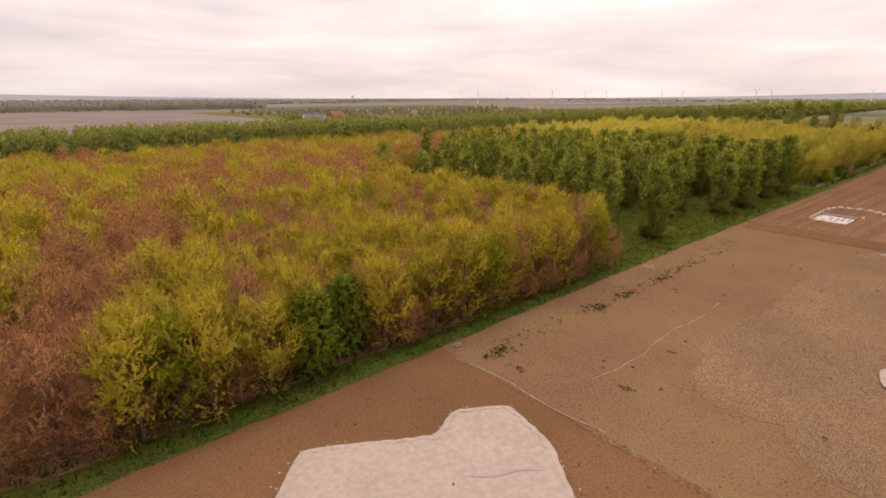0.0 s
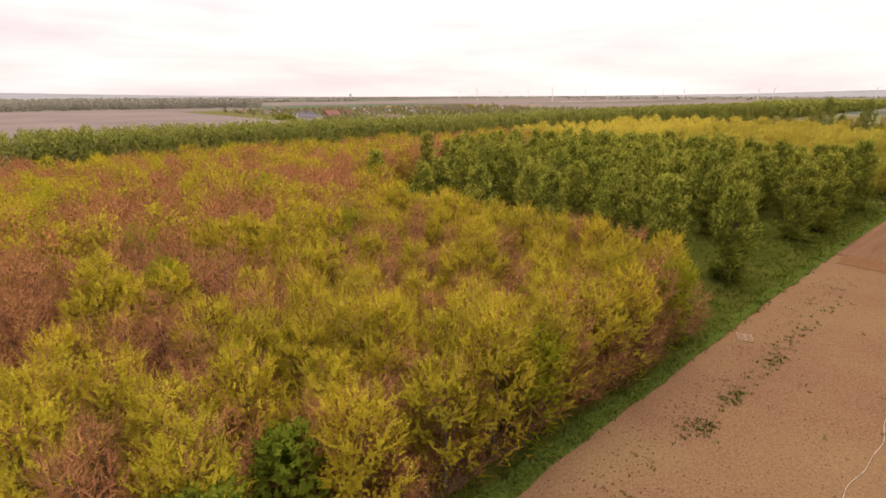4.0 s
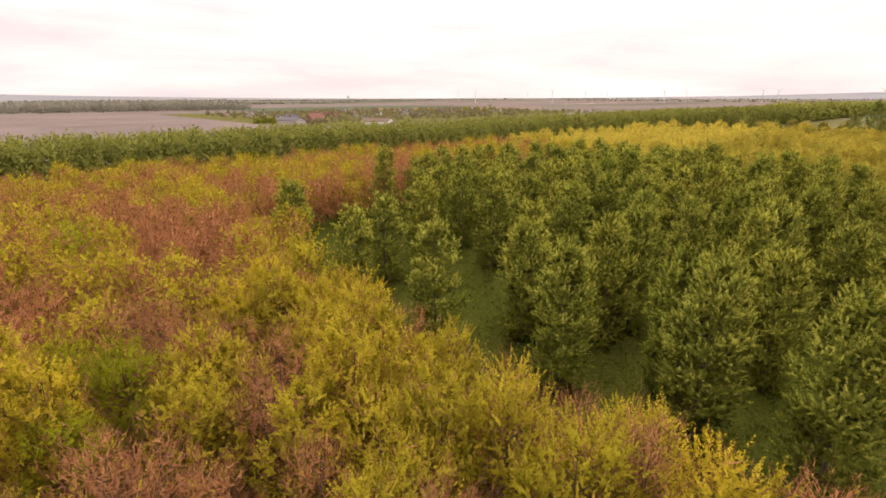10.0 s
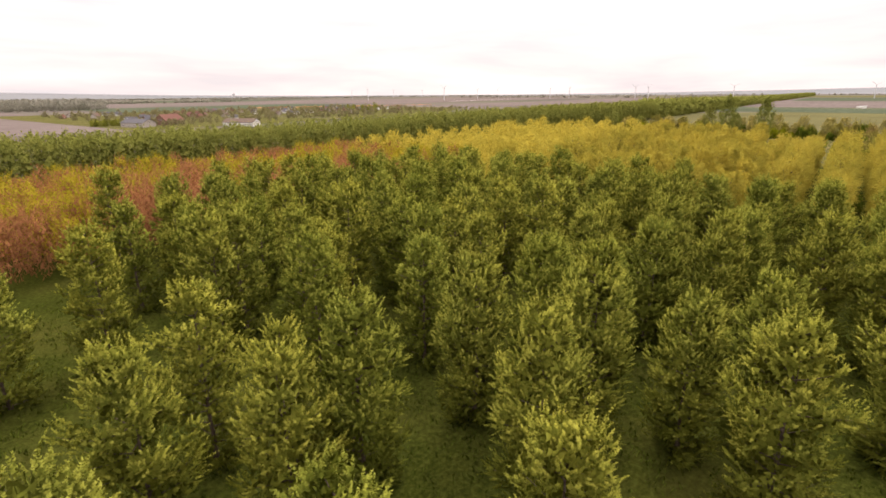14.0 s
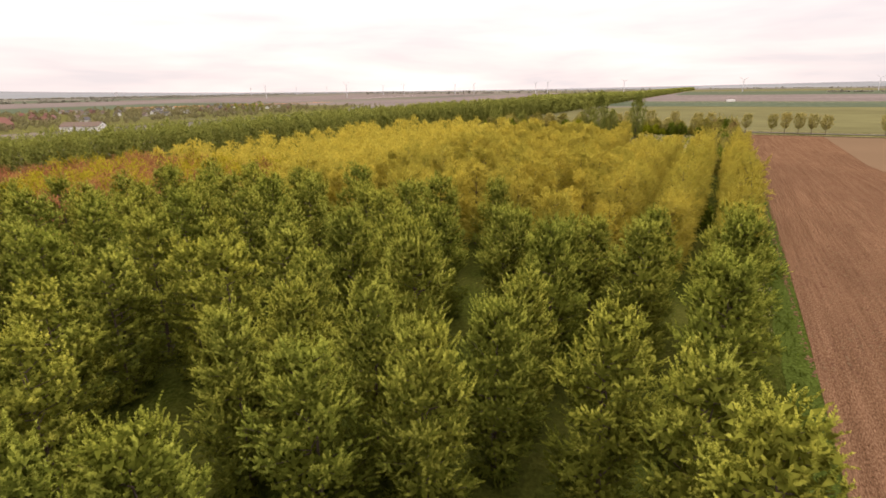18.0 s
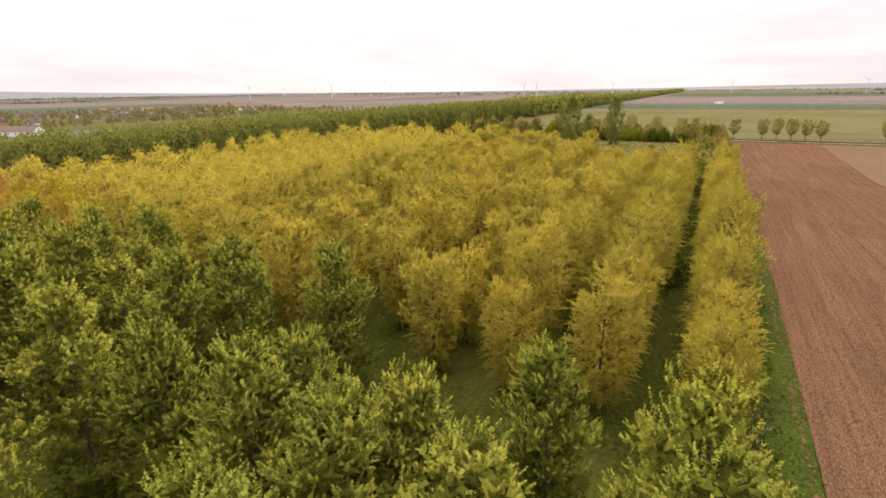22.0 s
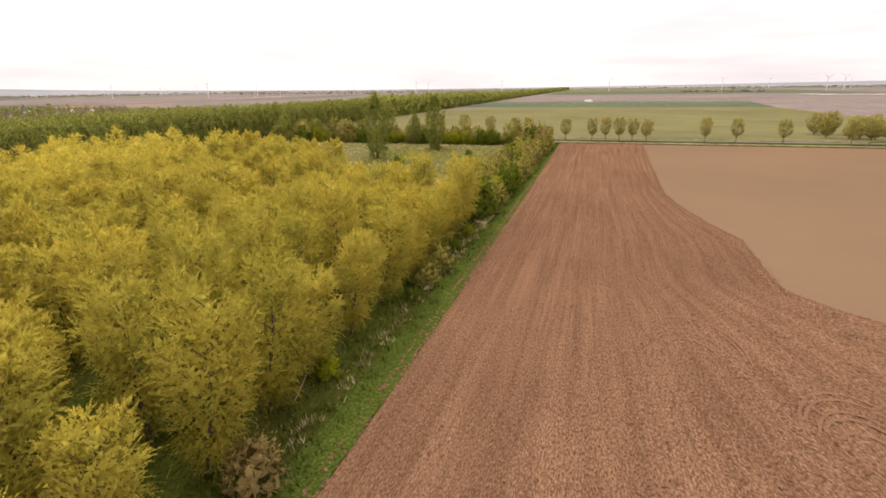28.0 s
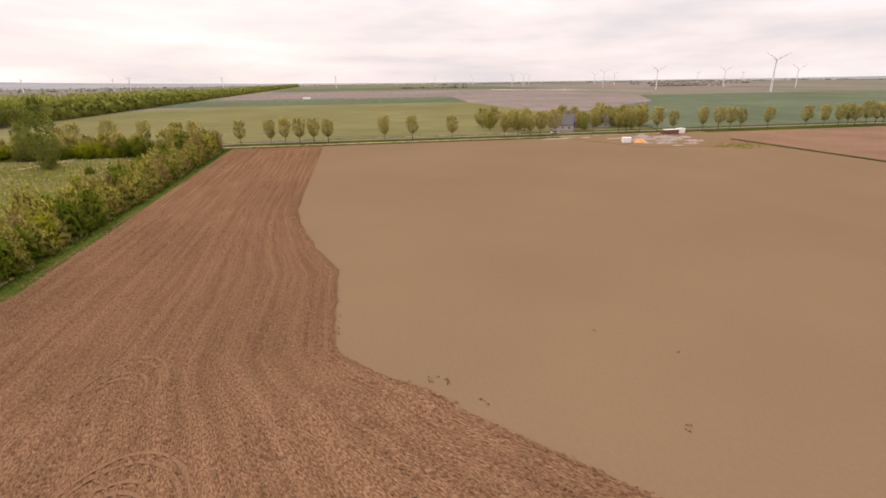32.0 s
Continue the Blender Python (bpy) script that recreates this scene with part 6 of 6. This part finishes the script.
def clods(name, label, spots, mat, size, seed, lift=0.16):
    """Broken lumps of soil, each an uneven four-sided pyramid."""
    rs = np.random.default_rng(seed)
    shape = np.array([(-1, -1, -0.5), (1, -1, -0.5), (1, 1, -0.5), (-1, 1, -0.5), (0, 0, 1)], float)
    tri = np.array([(0, 1, 4), (1, 2, 4), (2, 3, 4), (3, 0, 4)])
    n = len(spots)
    p = np.array([tuple(at(u, v, lift)) for u, v in spots])
    s = size * rs.uniform(0.5, 1.7, (n, 1, 1)) * np.stack([rs.uniform(0.7, 1.5, n), rs.uniform(0.7, 1.3, n), rs.uniform(0.6, 1.1, n)], 1)[:, None]
    a = rs.uniform(0, 6.28, n)
    v = shape[None] * s * rs.uniform(0.6, 1.1, (n, 5, 3))
    c, d = np.cos(a)[:, None], np.sin(a)[:, None]
    v = np.stack([v[..., 0] * c - v[..., 1] * d, v[..., 0] * d + v[..., 1] * c, v[..., 2]], -1) + p[:, None]
    f = tri[None] + (np.arange(n) * 5)[:, None, None]
    return tagged(new(name, mesh_of(name, v.reshape(-1, 3), f.reshape(-1, 3), mat)), label, "soil", "", "stuff")


lumps = []
while len(lumps) < 30000:
    cu = rng.uniform(150, 330)
    edge = max(plough_edge(cu), -72)
    row = rng.randrange(int(-edge / 0.9))
    cv = -0.4 - row * 0.9 * (-edge / (int(-edge / 0.9) * 0.9)) + rng.gauss(0, 0.14)
    if noise.noise(Vector((cu * 0.09, cv * 0.16, 2))) + rng.uniform(-0.5, 0.5) > -0.05 and rng.random() < 1.25 - (cu - 150) / 200:
        lumps.append((cu, cv))
clods("soil_clods", "broken clods on the ploughed soil", lumps[:20000], CLOD, 0.12, 1)
clods("pale_clods", "dry pale crumbs on the ploughed soil", lumps[20000:], STUBBLE, 0.10, 8)
rim = [(cu, plough_edge(cu) + rng.gauss(0.3, 0.35)) for cu in (rng.uniform(205, 330) for _ in range(900))]
clods("edge_clods", "larger clods along the ploughed edge", rim, CLOD, 0.07, 2)
clods("near_clods", "scattered small clods on bare soil", [(rng.uniform(-23, 87), rng.uniform(-45, -0.5)) for _ in range(1500)], DARK_CLOD, 0.06, 3, 0.06)
clods("stubble_clods", "darker clods scattered over the stubble", [(rng.uniform(15, 91), rng.uniform(-75, -20)) for _ in range(1800)], CLOD, 0.10, 6, 0.08)


# crumbs of sand round the sand bed, and litter along its rim
crumbs, rim_n = [], len(SANDBED)
for i in range(rim_n):
    a, b = SANDBED[i], SANDBED[(i + 1) % rim_n]
    for _ in range(int(math.hypot(b[0] - a[0], b[1] - a[1]) * 9)):
        f = rng.random()
        crumbs.append((a[0] + (b[0] - a[0]) * f + rng.gauss(0, 0.55), a[1] + (b[1] - a[1]) * f + rng.gauss(0, 0.55)))
clods("sand_crumbs", "crumbled lumps of pale sand round the sand bed", crumbs, SAND, 0.06, 4, 0.06)
ridge_line = [(5.5 + 0.012 * (v + 12) + rng.gauss(0, 0.22), v) for v in (rng.uniform(-40, -18) for _ in range(420))]
clods("ridge_clods", "broken soil crumbs along the field boundary", ridge_line, CLOD, 0.09, 5, 0.08)
clods("edge_litter", "dark clods and stubble lumps beside the grass verge", [(rng.uniform(9, 97), -3.4 + rng.gauss(0, 1.1)) for _ in range(700)], DARK_CLOD, 0.08, 7, 0.06)
